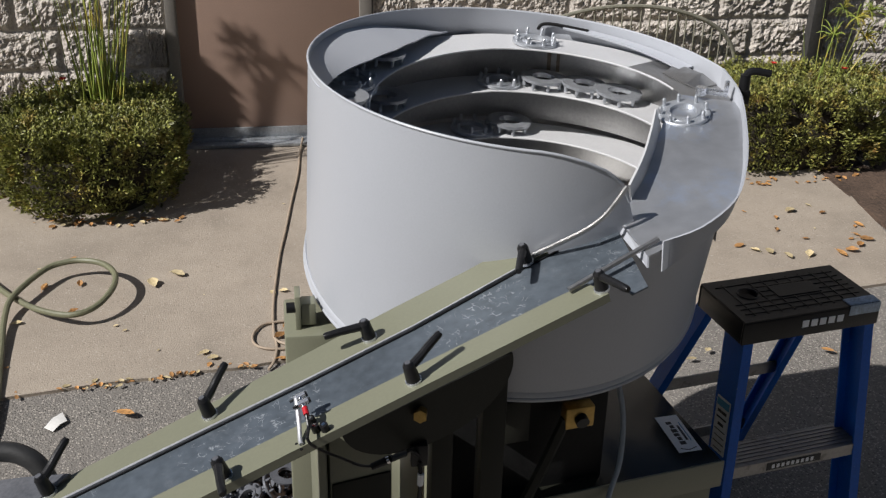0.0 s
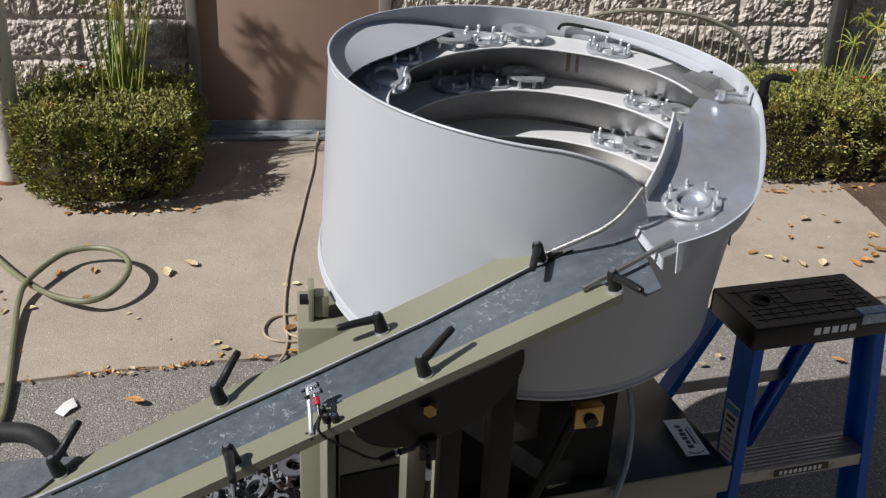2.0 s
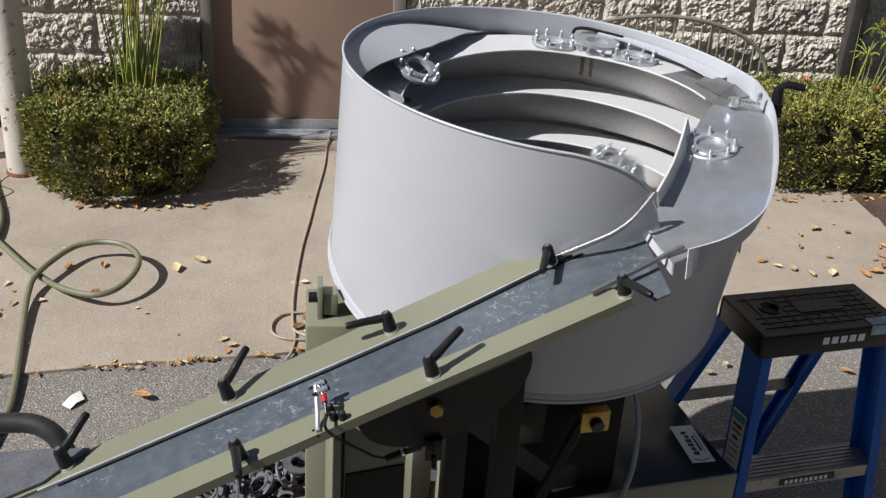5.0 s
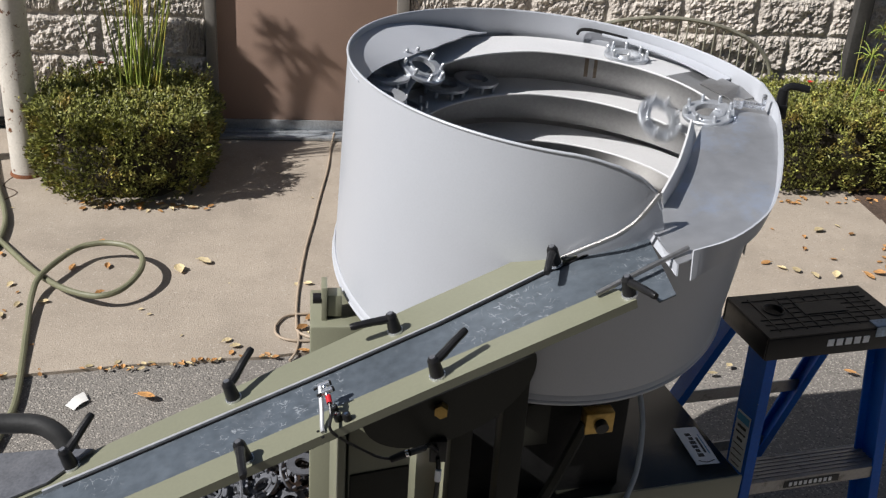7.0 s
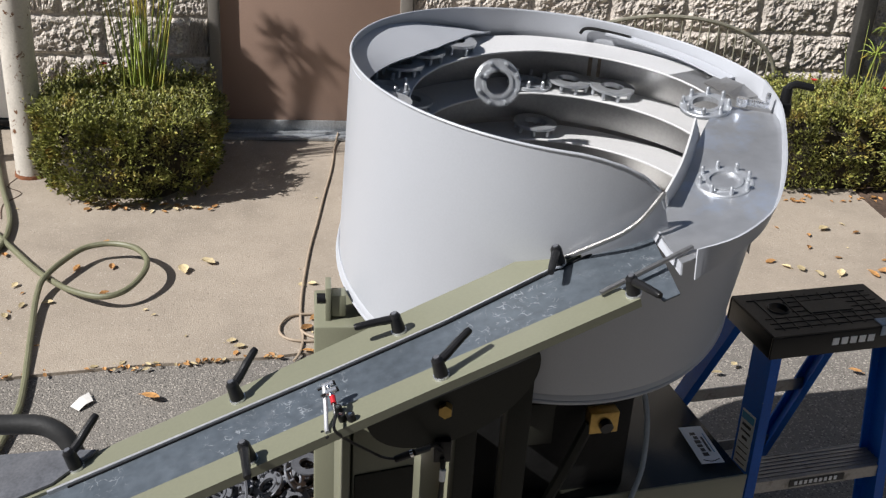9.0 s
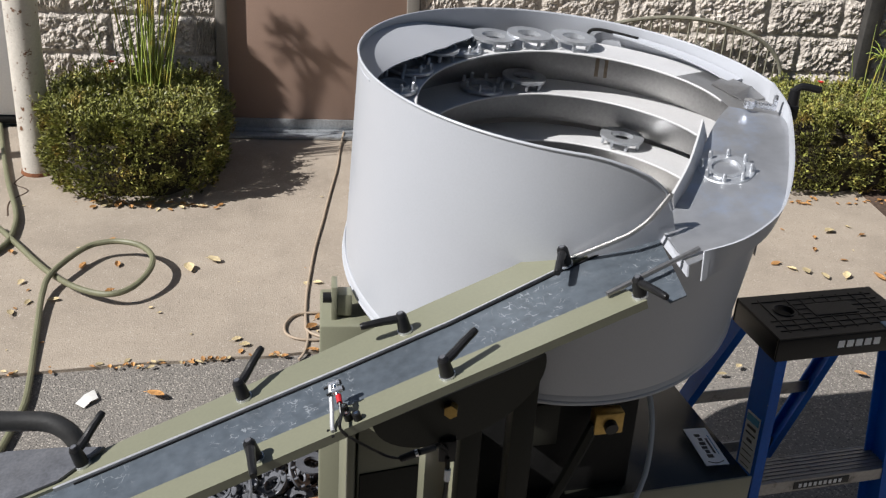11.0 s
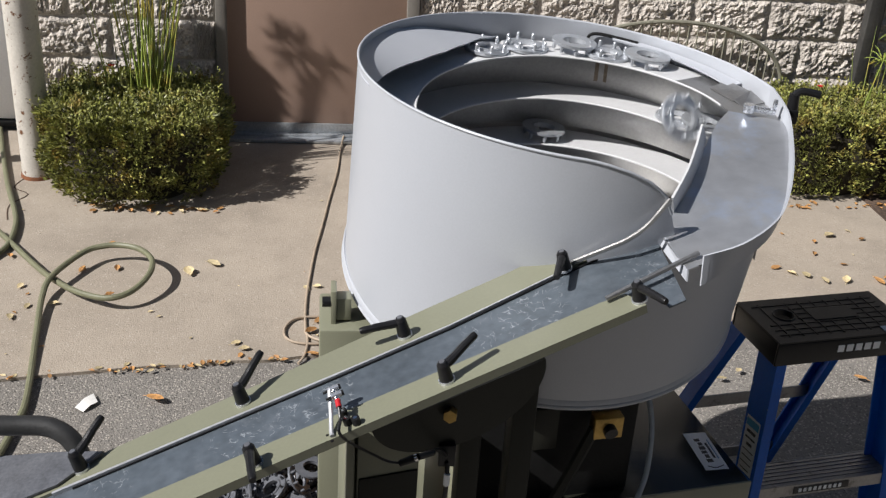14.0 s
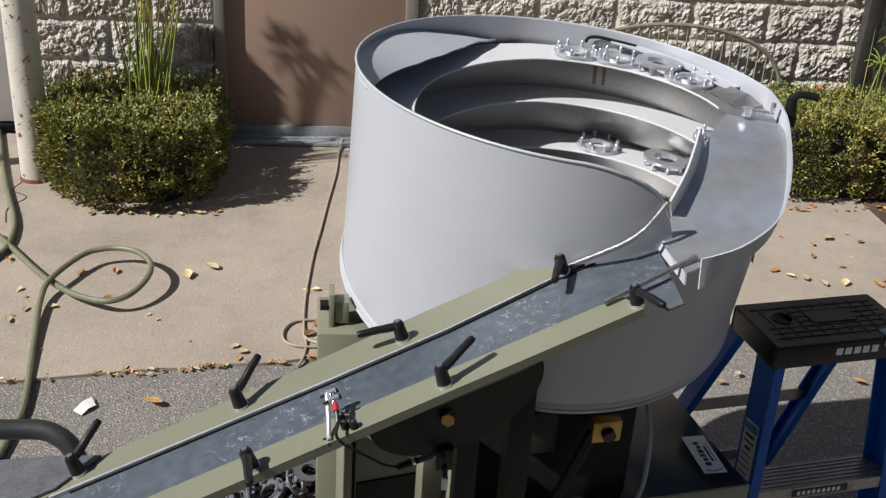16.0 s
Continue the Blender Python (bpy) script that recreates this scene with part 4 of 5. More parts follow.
    add_tube(bm, smooth_path([(0.210, 1.62, 0.905), (0.225, 1.66, 0.88), (0.244, 1.69, 0.845)], 5), 0.004, 8)
    part("plug", bm, BLACK, se)
    bm = fresh()
    add_cyl(bm, (0.179, 1.60, 0.909), (0.184, 1.60, 0.911), 0.0068, 0.0068, 12)
    part("plug_nut", bm, CHROME, se)


def build_stand():
    """The olive stand that carries the slide, with its round adjusting plate."""
    st = thing("slide_stand", (0.15, 1.72, 0), "olive welded stand with a half-round adjusting plate", "stand")
    bm = fresh()
    add_box(bm, (0.012, 0.10, 0.9), pose(0.075, 1.72, 0.45), 0.002)
    part("side_plate", bm, OLIVE, st)
    bm = fresh()
    add_box(bm, (0.118, 0.13, 0.885), pose(0.131, 1.793, 0.4425, 0, 0, 14), 0.004)
    part("control_box", bm, OLIVE, st)
    # Added dark sheet puts the shade on the box's lower front into colour.
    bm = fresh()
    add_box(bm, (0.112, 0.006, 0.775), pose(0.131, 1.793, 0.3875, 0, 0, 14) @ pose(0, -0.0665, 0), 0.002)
    part("lower_shade_sheet", bm, OLIVE_SHADED, st, "sheet darkening the control box's lower front for shade")
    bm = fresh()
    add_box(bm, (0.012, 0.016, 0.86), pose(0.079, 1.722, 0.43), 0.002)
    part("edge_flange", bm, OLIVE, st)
    # posts in enamel darkened for the slide's shade
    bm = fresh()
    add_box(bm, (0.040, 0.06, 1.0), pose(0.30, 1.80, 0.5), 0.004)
    part("post", bm, OLIVE_SHADED, st)
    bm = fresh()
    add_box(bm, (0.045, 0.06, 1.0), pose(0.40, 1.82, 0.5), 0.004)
    part("post", bm, OLIVE_SHADED, st)
    bm = fresh()
    add_box(bm, (0.03, 0.02, 0.045), pose(0.246, 1.70, 0.842), 0.002)
    part("connector", bm, BLACK, st, "black cable connector")
    bm = fresh()
    add_tube(bm, smooth_path([(0.246, 1.688, 0.83), (0.247, 1.680, 0.80), (0.245, 1.68, 0.76), (0.235, 1.69, 0.60)], 5), 0.004, 8)
    part("cable", bm, BLACK, st)
    bm = fresh()
    add_cyl(bm, (0.247, 1.680, 0.812), (0.2465, 1.68, 0.788), 0.0058, seg=10)
    part("cable_tag", bm, WHITE, st, "white cable tag")
    # adjusting plate, the shade under the slide put into its colour
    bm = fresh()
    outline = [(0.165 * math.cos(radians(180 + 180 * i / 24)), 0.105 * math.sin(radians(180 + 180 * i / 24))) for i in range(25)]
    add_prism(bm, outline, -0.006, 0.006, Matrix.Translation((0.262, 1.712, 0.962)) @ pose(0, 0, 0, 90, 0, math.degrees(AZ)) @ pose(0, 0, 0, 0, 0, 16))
    part("adjusting_plate", bm, OLIVE_SHADED, st, "half-round plate in olive darkened for shade")
    bm = fresh()
    add_cyl(bm, (0.249, 1.703, 0.928), (0.245, 1.684, 0.930), 0.0125, seg=6)
    part("hex_bolt", bm, BRASS, st, "yellow hex bolt")


# ---- ladder ----
def build_ladder():
    L = thing("step_ladder", pose(1.2, 2.3, 0, 0, 0, 9), "blue fibreglass step ladder with a black plastic top, stood open", "step ladder")
    o, ang = Vector((1.229, 2.295, 0.78)), 9.4
    M = Matrix.Translation(o) @ pose(0, 0, 0, 0, 0, ang)
    bm = fresh()
    hx, hy, hr = -0.105, 0.02, 0.024
    for x0, x1, y0, y1 in ((-0.186, hx - hr, -0.098, 0.098), (hx + hr, 0.186, -0.098, 0.098), (hx - hr, hx + hr, -0.098, hy - hr), (hx - hr, hx + hr, hy + hr, 0.098)):
        add_box(bm, (x1 - x0, y1 - y0, 0.012), M @ pose((x0 + x1) / 2, (y0 + y1) / 2, -0.006))
    for sx in (-1, 1):
        for sy in (-1, 1):
            corner = [(hx + sx * hr, hy + sy * hr)] + [(hx + sx * hr * math.cos(radians(15 * i)), hy + sy * hr * math.sin(radians(15 * i))) for i in range(7)]
            add_prism(bm, corner, -0.012, 0.0, M)
    top = part("top_cap", bm, BLACK, L, "black moulded plastic top cap")
    for x, y, sx, sy in ((0, -0.096, 0.376, 0.008), (0, 0.096, 0.376, 0.008), (-0.184, 0, 0.008, 0.184), (0.184, 0, 0.008, 0.184)):
        bm = fresh()
        add_box(bm, (sx, sy, 0.058), M @ pose(x, y, -0.0325), 0.003)
        part("skirt", bm, BLACK, top)
    bm = fresh()
    for i in range(-4, 5):
        if abs(i * 0.036 - hx) > hr + 0.002:
            add_box(bm, (0.003, 0.15, 0.002), M @ pose(i * 0.036, 0, 0.0008))
        else:
            add_box(bm, (0.003, 0.06, 0.002), M @ pose(i * 0.036, -0.045, 0.0008))
    for j in range(-3, 4):
        x0 = hx + hr + 0.003 if abs(j * 0.022 - hy) < hr + 0.002 else -0.165
        add_box(bm, (0.165 - x0, 0.003, 0.002), M @ pose((0.165 + x0) / 2, j * 0.022, 0.0008))
    part("grid_ribs", bm, BLACK, top, "", 0)
    bm = fresh()
    add_box(bm, (0.12, 0.055, 0.003), M @ pose(0.02, 0.012, 0.001), 0.001)
    part("tool_tray", bm, BLACK, top, "", 0)
    bm = fresh()
    rim = [M @ Vector((hx + 0.0255 * math.cos(radians(15 * i)), hy + 0.0255 * math.sin(radians(15 * i)), 0.001)) for i in range(25)]
    add_tube(bm, rim, 0.002, 6)
    part("hole_rim", bm, BLACK, top)
    bm = fresh()
    for i in range(5):
        add_box(bm, (0.017, 0.002, 0.018), M @ pose(-0.02 + i * 0.024, -0.1005, -0.028))
    part("logo_bars", bm, WHITE, top, "", 0)
    bm = fresh()
    add_box(bm, (0.085, 0.030, 0.003), M @ pose(0.142, -0.083, 0.0012), 0.001)
    add_box(bm, (0.085, 0.002, 0.026), M @ pose(0.142, -0.1012, -0.012), 0.0005)
    part("scuff_patch", bm, BLUE_WEAR, top, "pale scuffed paint patch")
    # front rails splay outward and forward; rear legs backward

    def rail(x0, y0, x1, y1, z1, w, d, name):
        a, b = M @ Vector((x0, y0, -0.02)), M @ Vector((x1, y1, z1 - o.z))
        dirv = (b - a)
        face = M.to_3x3() @ Vector((0, 1, 0))
        z = dirv.normalized()
        x = face.cross(z).normalized()
        y = z.cross(x)
        R = Matrix((x, y, z)).transposed().to_4x4()
        bm = fresh()
        inward = 1 if x0 > 0 else -1
        k = 0.005
        outline = [(0, 0), (inward * w, 0), (inward * w, k), (inward * k, k), (inward * k, d - k), (inward * w, d - k), (inward * w, d), (0, d)]
        add_prism(bm, outline if inward < 0 else outline[::-1], 0.0, dirv.length, Matrix.Translation(a) @ R)
        return part(name, bm, BLUE, L, "", 0)

    for s in (-1, 1):
        rail(s * 0.178, -0.094, s * 0.220, -0.175, 0.0, 0.026, 0.080, "front_rail")
        rail(s * 0.172, 0.050, s * 0.230, 0.38, 0.0, 0.026, 0.045, "rear_leg")
    for k, z in enumerate((0.385, 0.08)):
        f = (o.z - z) / o.z
        y = -0.066 - 0.078 * f
        bm = fresh()
        wd = 0.335 + 0.084 * f
        add_box(bm, (wd, 0.085, 0.005), M @ pose(0, y + 0.02, z - o.z), 0.001)
        st = part("step", bm, ALU, L, "ribbed aluminium step", 0)
        for dy in (-0.0245, 0.0645):
            bm = fresh()
            add_box(bm, (wd, 0.004, 0.034), M @ pose(0, y + dy, z - o.z - 0.014), 0.001)
            part("lip", bm, ALU, st, "", 0)
        for j in range(6):
            bm = fresh()
            add_box(bm, (wd, 0.003, 0.002), M @ pose(0, y - 0.012 + 0.013 * j, z - o.z + 0.0034))
            part("rib", bm, ALU, st, "", 0)
        if k == 0:
            bm = fresh()
            add_box(bm, (0.155, 0.0015, 0.020), M @ pose(0.0, y - 0.0275, z - o.z - 0.014))
            part("step_label", bm, INK, st, "black label with worn white print")
            bm = fresh()
            for i in range(9):
                add_box(bm, (0.008, 0.0015, 0.011), M @ pose(-0.06 + 0.014 * i, y - 0.0285, z - o.z - 0.014))
            part("print_bar", bm, WHITE, st, "", 0)
    for z in (0.385, 0.10):
        f = (o.z - z) / o.z
        bm = fresh()
        add_box(bm, (0.335 + 0.116 * f, 0.006, 0.036), M @ pose(0, 0.075 + 0.33 * f, z - o.z), 0.001)
        part("rear_brace", bm, ALU, L, "", 0)
    # rating label on the front rail
    f = 0.34
    bm = fresh()
    mm = M @ pose(-0.178 - 0.042 * f - 0.0025, -0.094 - 0.081 * f + 0.039, -o.z * f - 0.03, -6, 3.2, 0) @ pose(0, 0, 0, 0, 0, -90)
    add_box(bm, (0.056, 0.0012, 0.145), mm)
    lab = part("rating_label", bm, mat("label_grey", (0.58, 0.60, 0.61), 0.5), L, "grey rating label with blue header", 0)
    bm = fresh()
    add_box(bm, (0.05, 0.0012, 0.018), mm @ pose(0, -0.0012, 0.058))
    part("label_header", bm, INK_BLUE, lab, "", 0)
    for i, (w, h) in enumerate(((0.036, 0.007), (0.040, 0.004), (0.022, 0.007), (0.044, 0.002), (0.040, 0.002), (0.044, 0.002), (0.036, 0.002))):
        bm = fresh()
        add_box(bm, (w, 0.0012, h), mm @ pose(0, -0.0012, 0.036 - 0.0165 * i))
        part("print_bar", bm, INK, lab, "", 0)


# ---- loose things on the ground ----
def build_pole():
    p = thing("pole", (-1.285, 4.95, 0), "white painted steel pole with flaking rust", "pole")
    bm = fresh()
    add_cyl(bm, (-1.285, 4.95, 0.0), (-1.285, 4.95, 1.15), 0.072, seg=32)
    part("post", bm, POLE_PAINT, p)
    bm = fresh()
    add_cyl(bm, (-1.285, 4.95, -0.01), (-1.285, 4.95, 0.016), 0.082, 0.076, 28)
    part("rust_collar", bm, mat("rust", (0.16, 0.06, 0.025), 0.9, 0.0, 0.35, 20, 90, 0.5, 70), p, "rusty foot of the pole")


def line_thing(name, pts, r, m, label, kind):
    bm = fresh()
    add_tube(bm, smooth_path(pts, 8), r, 10)
    return tagged(part(name, bm, m), label, kind)


def build_lines():
    line_thing("garden_hose", ((-1.65, 5.67, 0.015), (-1.52, 5.23, 0.015), (-1.39, 4.81, 0.015), (-1.28, 4.5, 0.015), (-1.24, 4.34, 0.015), (-1.23, 4.17, 0.015), (-1.27, 4.05, 0.015)), 0.0115, HOSE, "olive green garden hose lying on the slab", "hose")
    line_thing("garden_hose", ((-1.3, 4.31, 0.015), (-1.22, 4.2, 0.015), (-1.06, 3.97, 0.02), (-0.96, 3.84, 0.03), (-0.86, 3.74, 0.04), (-0.75, 3.68, 0.05), (-0.67, 3.71, 0.06), (-0.62, 3.81, 0.075), (-0.62, 3.92, 0.08), (-0.67, 4.01, 0.08), (-0.74, 4.06, 0.075), (-0.82, 4.07, 0.07), (-0.9, 4.03, 0.06), (-0.98, 3.85, 0.05), (-0.99, 3.73, 0.03), (-0.96, 3.51, 0.015), (-0.9, 3.11, 0.002), (-0.9, 2.96, 0.002), (-0.91, 2.81, 0.002), (-0.93, 2.64, 0.002)), 0.0115, HOSE, "olive green garden hose in one open loop", "hose")
    line_thing("power_cord", ((0.14, 5.48, 0.03), (0.12, 5.33, 0.006), (0.1, 5.04, 0.006), (0.06, 4.7, 0.006), (0.03, 4.42, 0.006), (0.0, 4.17, 0.006), (-0.02, 3.92, 0.006), (-0.03, 3.74, 0.006), (-0.03, 3.57, 0.006), (-0.02, 3.49, 0.008), (0.04, 3.44, 0.01)), 0.0052, CORD, "beige power cord running to the door", "power cord")
    line_thing("power_cord", ((0.03, 3.62, 0.01), (-0.06, 3.61, 0.008), (-0.1, 3.55, 0.008), (-0.1, 3.48, 0.008), (-0.06, 3.44, 0.008), (0.01, 3.43, 0.008), (0.05, 3.44, 0.01)), 0.0048, CORD, "beige power cord coiled near the machine", "power cord")
    line_thing("power_cord", ((-0.03, 3.57, 0.006), (-0.02, 3.45, 0.006), (-0.03, 3.36, 0.004), (-0.05, 3.32, -0.004)), 0.0048, CORD, "loose end of beige power cord", "power cord")


def leaf_mesh(i, m):
    bm = fresh()
    rng = random.Random(i)
    n, L, W = 7, 0.05, 0.03
    curl = rng.uniform(0.1, 0.35)
    rows = []
    for k in range(n + 1):
        t = k / n
        w = W * math.sin(math.pi * (0.06 + 0.92 * t)) ** 0.8 * rng.uniform(0.8, 1.1)
        z = 0.006 + curl * 0.05 * (t - 0.5) ** 2
        rows.append([(L * (t - 0.5), w * s / 2, z + abs(s) * w * curl) for s in (-1, 0, 1)])
    add_sheet(bm, rows, 0.0005)
    add_tube(bm, [(-L * 0.5, 0, 0.007), (-L * 0.75, 0.003, 0.003)], 0.0008, 4)
    return mesh_of("dry_leaf", bm, m, 60)


def scatter_leaves():
    meshes = [leaf_mesh(i, DRY_LEAF if i < 4 else PALE_LEAF) for i in range(7)]
    rng = random.Random(5)

    def put(x, y, size, k, z=0.0):
        ob = new("dry_leaf", meshes[k])
        ob.matrix_basis = pose(x, y, z + 0.002, rng.uniform(-8, 8), rng.uniform(-8, 8), rng.uniform(0, 360)) @ Matrix.Scale(size, 4)
        tagged(ob, "curled orange dry leaf on the ground" if k < 4 else "curled pale tan dry leaf on the ground", "leaf", "dry leaves on the ground")

    for x, y, s, k in ((-0.49, 3.97, 1.3, 5), (-0.4, 4.04, 1.2, 6), (-0.5, 3.1, 1.2, 1), (-0.27, 3.44, 0.8, 4), (-0.24, 3.4, 0.8, 5), (-0.9, 3.99, 0.9, 1), (-0.77, 4.0, 0.8, 0), (-0.76, 3.78, 0.9, 2), (-0.95, 3.72, 0.8, 4), (-1.04, 3.7, 0.7, 4), (-1.08, 3.62, 0.9, 4), (-0.83, 4.22, 0.8, 1), (-1.1, 3.85, 0.7, 5), (-1.2, 4.1, 0.8, 0), (0.02, 3.6, 0.9, 1), (-0.01, 3.52, 1.0, 0), (-0.03, 3.85, 0.7, 4), (0.01, 3.86, 0.7, 5), (-0.25, 3.36, 0.6, 3)):
        put(x, y, s, k)
    for x, y, s, k in ((0.0, 3.37, 0.8, 1), (0.04, 3.36, 0.8, 2), (2.33, 4.37, 1.2, 5), (2.22, 3.94, 1.1, 5), (2.06, 3.98, 1.1, 4), (2.0, 4.0, 0.9, 5), (2.12, 3.93, 1.0, 6), (2.36, 3.93, 1.2, 1), (2.42, 3.95, 1.1, 2), (2.48, 4.0, 1.0, 0), (2.54, 4.05, 1.2, 3), (2.58, 4.2, 1.0, 1), (1.6, 3.85, 0.9, 4), (1.62, 3.9, 0.8, 1), (1.95, 4.05, 0.9, 1), (1.9, 3.42, 1.0, 0), (1.93, 3.2, 0.9, 1), (1.42, 3.2, 0.8, 4), (1.5, 3.25, 0.7, 5)):
        put(x, y, s, k)
    for i in range(9):
        put(rng.uniform(2.0, 2.65), rng.uniform(3.80, 4.2) + rng.uniform(0, 0.25), rng.uniform(0.35, 0.8), rng.choice((0, 1, 2, 3, 4)))
    for i in range(34):
        put(-0.72 + rng.uniform(-0.28, 0.30), 4.575 + rng.gauss(0, 0.022), rng.uniform(0.3, 0.9), rng.randrange(7))
    for i in range(30):
        put(2.5 + rng.uniform(-0.5, 0.4), 4.73 + rng.uniform(-0.06, 0.05), rng.uniform(0.4, 0.9), rng.choice((0, 1, 2, 3)))
    for i in range(60):
        x = rng.uniform(-1.1, 0.1)
        put(x, 3.363 + 0.127 * x + rng.gauss(0, 0.014), rng.uniform(0.2, 0.55), rng.randrange(7), -0.004)
    for i in range(40):
        put(rng.uniform(-1.3, 2.6), rng.uniform(3.3, 5.2), rng.uniform(0.15, 0.4), rng.randrange(7))
    bm = fresh()
    add_sheet(bm, [[(-0.744, 3.068, 0.006), (-0.722, 3.104, 0.016), (-0.7, 3.14, 0.01)], [(-0.714, 3.046, 0.004), (-0.696, 3.071, 0.012), (-0.678, 3.095, 0.008)]], 0.0006)
    tagged(part("paper_scrap", bm, PAPER), "torn white paper scrap on the asphalt", "paper").location.z = -0.010


def build_gate():
    g = thing("iron_arch", (1.8, 5.44, 0), "arched iron trellis with thin upright bars", "trellis")
    pts = []
    for i in range(33):
        a = math.pi * i / 32
        pts.append((1.82 - 0.62 * math.cos(a), 5.43, 0.36 + 0.345 * math.sin(a) ** 0.85))
    bm = fresh()
    add_tube(bm, [(1.20, 5.43, 0.0)] + pts + [(2.44, 5.43, 0.0)], 0.011, 8)
    part("arch", bm, GREEN_IRON, g)
    for i in range(1, 25):
        x = 1.20 + 1.24 * i / 25
        c = (1.82 - x) / 0.62
        z = 0.36 + 0.345 * max(0, 1 - c * c) ** 0.425
        bm = fresh()
        add_cyl(bm, (x, 5.43, 0.02), (x, 5.43, z - 0.004), 0.0042, seg=6)
        part("bar", bm, GREEN_IRON, g)
    bm = fresh()
    add_box(bm, (1.24, 0.012, 0.02), pose(1.82, 5.43, 0.03))
    part("foot_bar", bm, GREEN_IRON, g)


def build_downspout():
    d = thing("downspout", (2.88, 5.43, 0), "dark metal downspout on the block wall", "downspout")
    bm = fresh()
    add_box(bm, (0.085, 0.065, 3.2), pose(2.88, 5.45, 1.6), 0.008)
    part("pipe", bm, PIPE_DARK, d)
    bm = fresh()
    add_box(bm, (0.13, 0.012, 0.03), pose(2.88, 5.475, 0.9), 0.003)
    part("strap", bm, PIPE_DARK, d)


def build_low_plate():
    """The shaded rail plate at the slide's low end, with a bent tubular handle."""
    c = thing("catch_trough", (-0.5, 1.4, 0.95), "rail plate with shade put into its colour and a black tube handle", "trough")
    # The shade lying on this plate is put into its dark colour.
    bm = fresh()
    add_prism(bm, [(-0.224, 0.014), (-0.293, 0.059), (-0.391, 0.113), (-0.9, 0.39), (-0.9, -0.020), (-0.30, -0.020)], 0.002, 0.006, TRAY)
    part("shaded_plate", bm, DARK_SHADED_STEEL, c, "flat rail plate coloured dark for shade", 0)
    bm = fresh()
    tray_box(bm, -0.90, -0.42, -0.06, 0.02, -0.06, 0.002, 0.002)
    part("shaded_plate_side", bm, OLIVE_SHADED, c)
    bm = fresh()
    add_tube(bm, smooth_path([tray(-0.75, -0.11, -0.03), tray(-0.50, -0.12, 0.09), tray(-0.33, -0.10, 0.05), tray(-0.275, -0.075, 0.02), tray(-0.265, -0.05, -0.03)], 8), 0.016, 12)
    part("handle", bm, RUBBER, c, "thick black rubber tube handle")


def make_ring(label, metal=RING_ZINC):
    """A flanged ring with eight studs, its flange face at the foot."""
    r = thing("flange_ring", Matrix.Identity(4), label, "ring part", "ring parts in the feeder")
    r.matrix_basis = Matrix.Identity(4)
    n = 40
    bm = fresh()
    prof = [(0.026, 0.0), (0.051, 0.0), (0.051, 0.006), (0.049, 0.0075), (0.034, 0.0075), (0.033, 0.011), (0.026, 0.011)]
    loops = []
    for i in range(n):
        a = 2 * math.pi * i / n
        loops.append([bm.verts.new((q * math.cos(a), q * math.sin(a), z)) for q, z in prof])
    for i in range(n):
        a, b = loops[i], loops[(i + 1) % n]
        for k in range(len(prof)):
            bm.faces.new((a[k], b[k], b[(k + 1) % len(prof)], a[(k + 1) % len(prof)]))
    part("flange", bm, metal, r)
    stud = None
    for i in range(8):
        a = 2 * math.pi * (i + 0.5) / 8
        if stud is None:
            bm = fresh()
            add_cyl(bm, (0, 0, 0.006), (0, 0, 0.0205), 0.0042, 0.0038, 10)
            add_cyl(bm, (0, 0, 0.0205), (0, 0, 0.023), 0.0038, 0.0022, 10)
            stud = mesh_of("stud", bm, metal)
        s = new("stud", stud)
        s.parent = r
        s.location = (0.044 * math.cos(a), 0.044 * math.sin(a), 0)
    return r


BOX = pose(-0.20, 2.43, 0, 0, 0, 12)


def build_bin():
    b = thing("parts_box", BOX, "open cardboard box heaped with zinc ring parts", "box")
    for x, y, sx, sy in ((-0.116, 0, 0.006, 0.42), (0.296, 0, 0.006, 0.42), (0.09, -0.208, 0.406, 0.006), (0.09, 0.208, 0.406, 0.006)):
        bm = fresh()
        add_box(bm, (sx, sy, 0.27), BOX @ pose(x, y, 0.135))
        part("side", bm, CARDBOARD, b, "", 0)
    # Added near-black block stands in for the shaded gaps in the heap.
    bm = fresh()
    add_box(bm, (0.40, 0.41, 0.15), BOX @ pose(0.09, 0, 0.077))
    part("heap_filler", bm, DARK_SHADED_IRON, b, "added dark block under the heaped rings", 0)


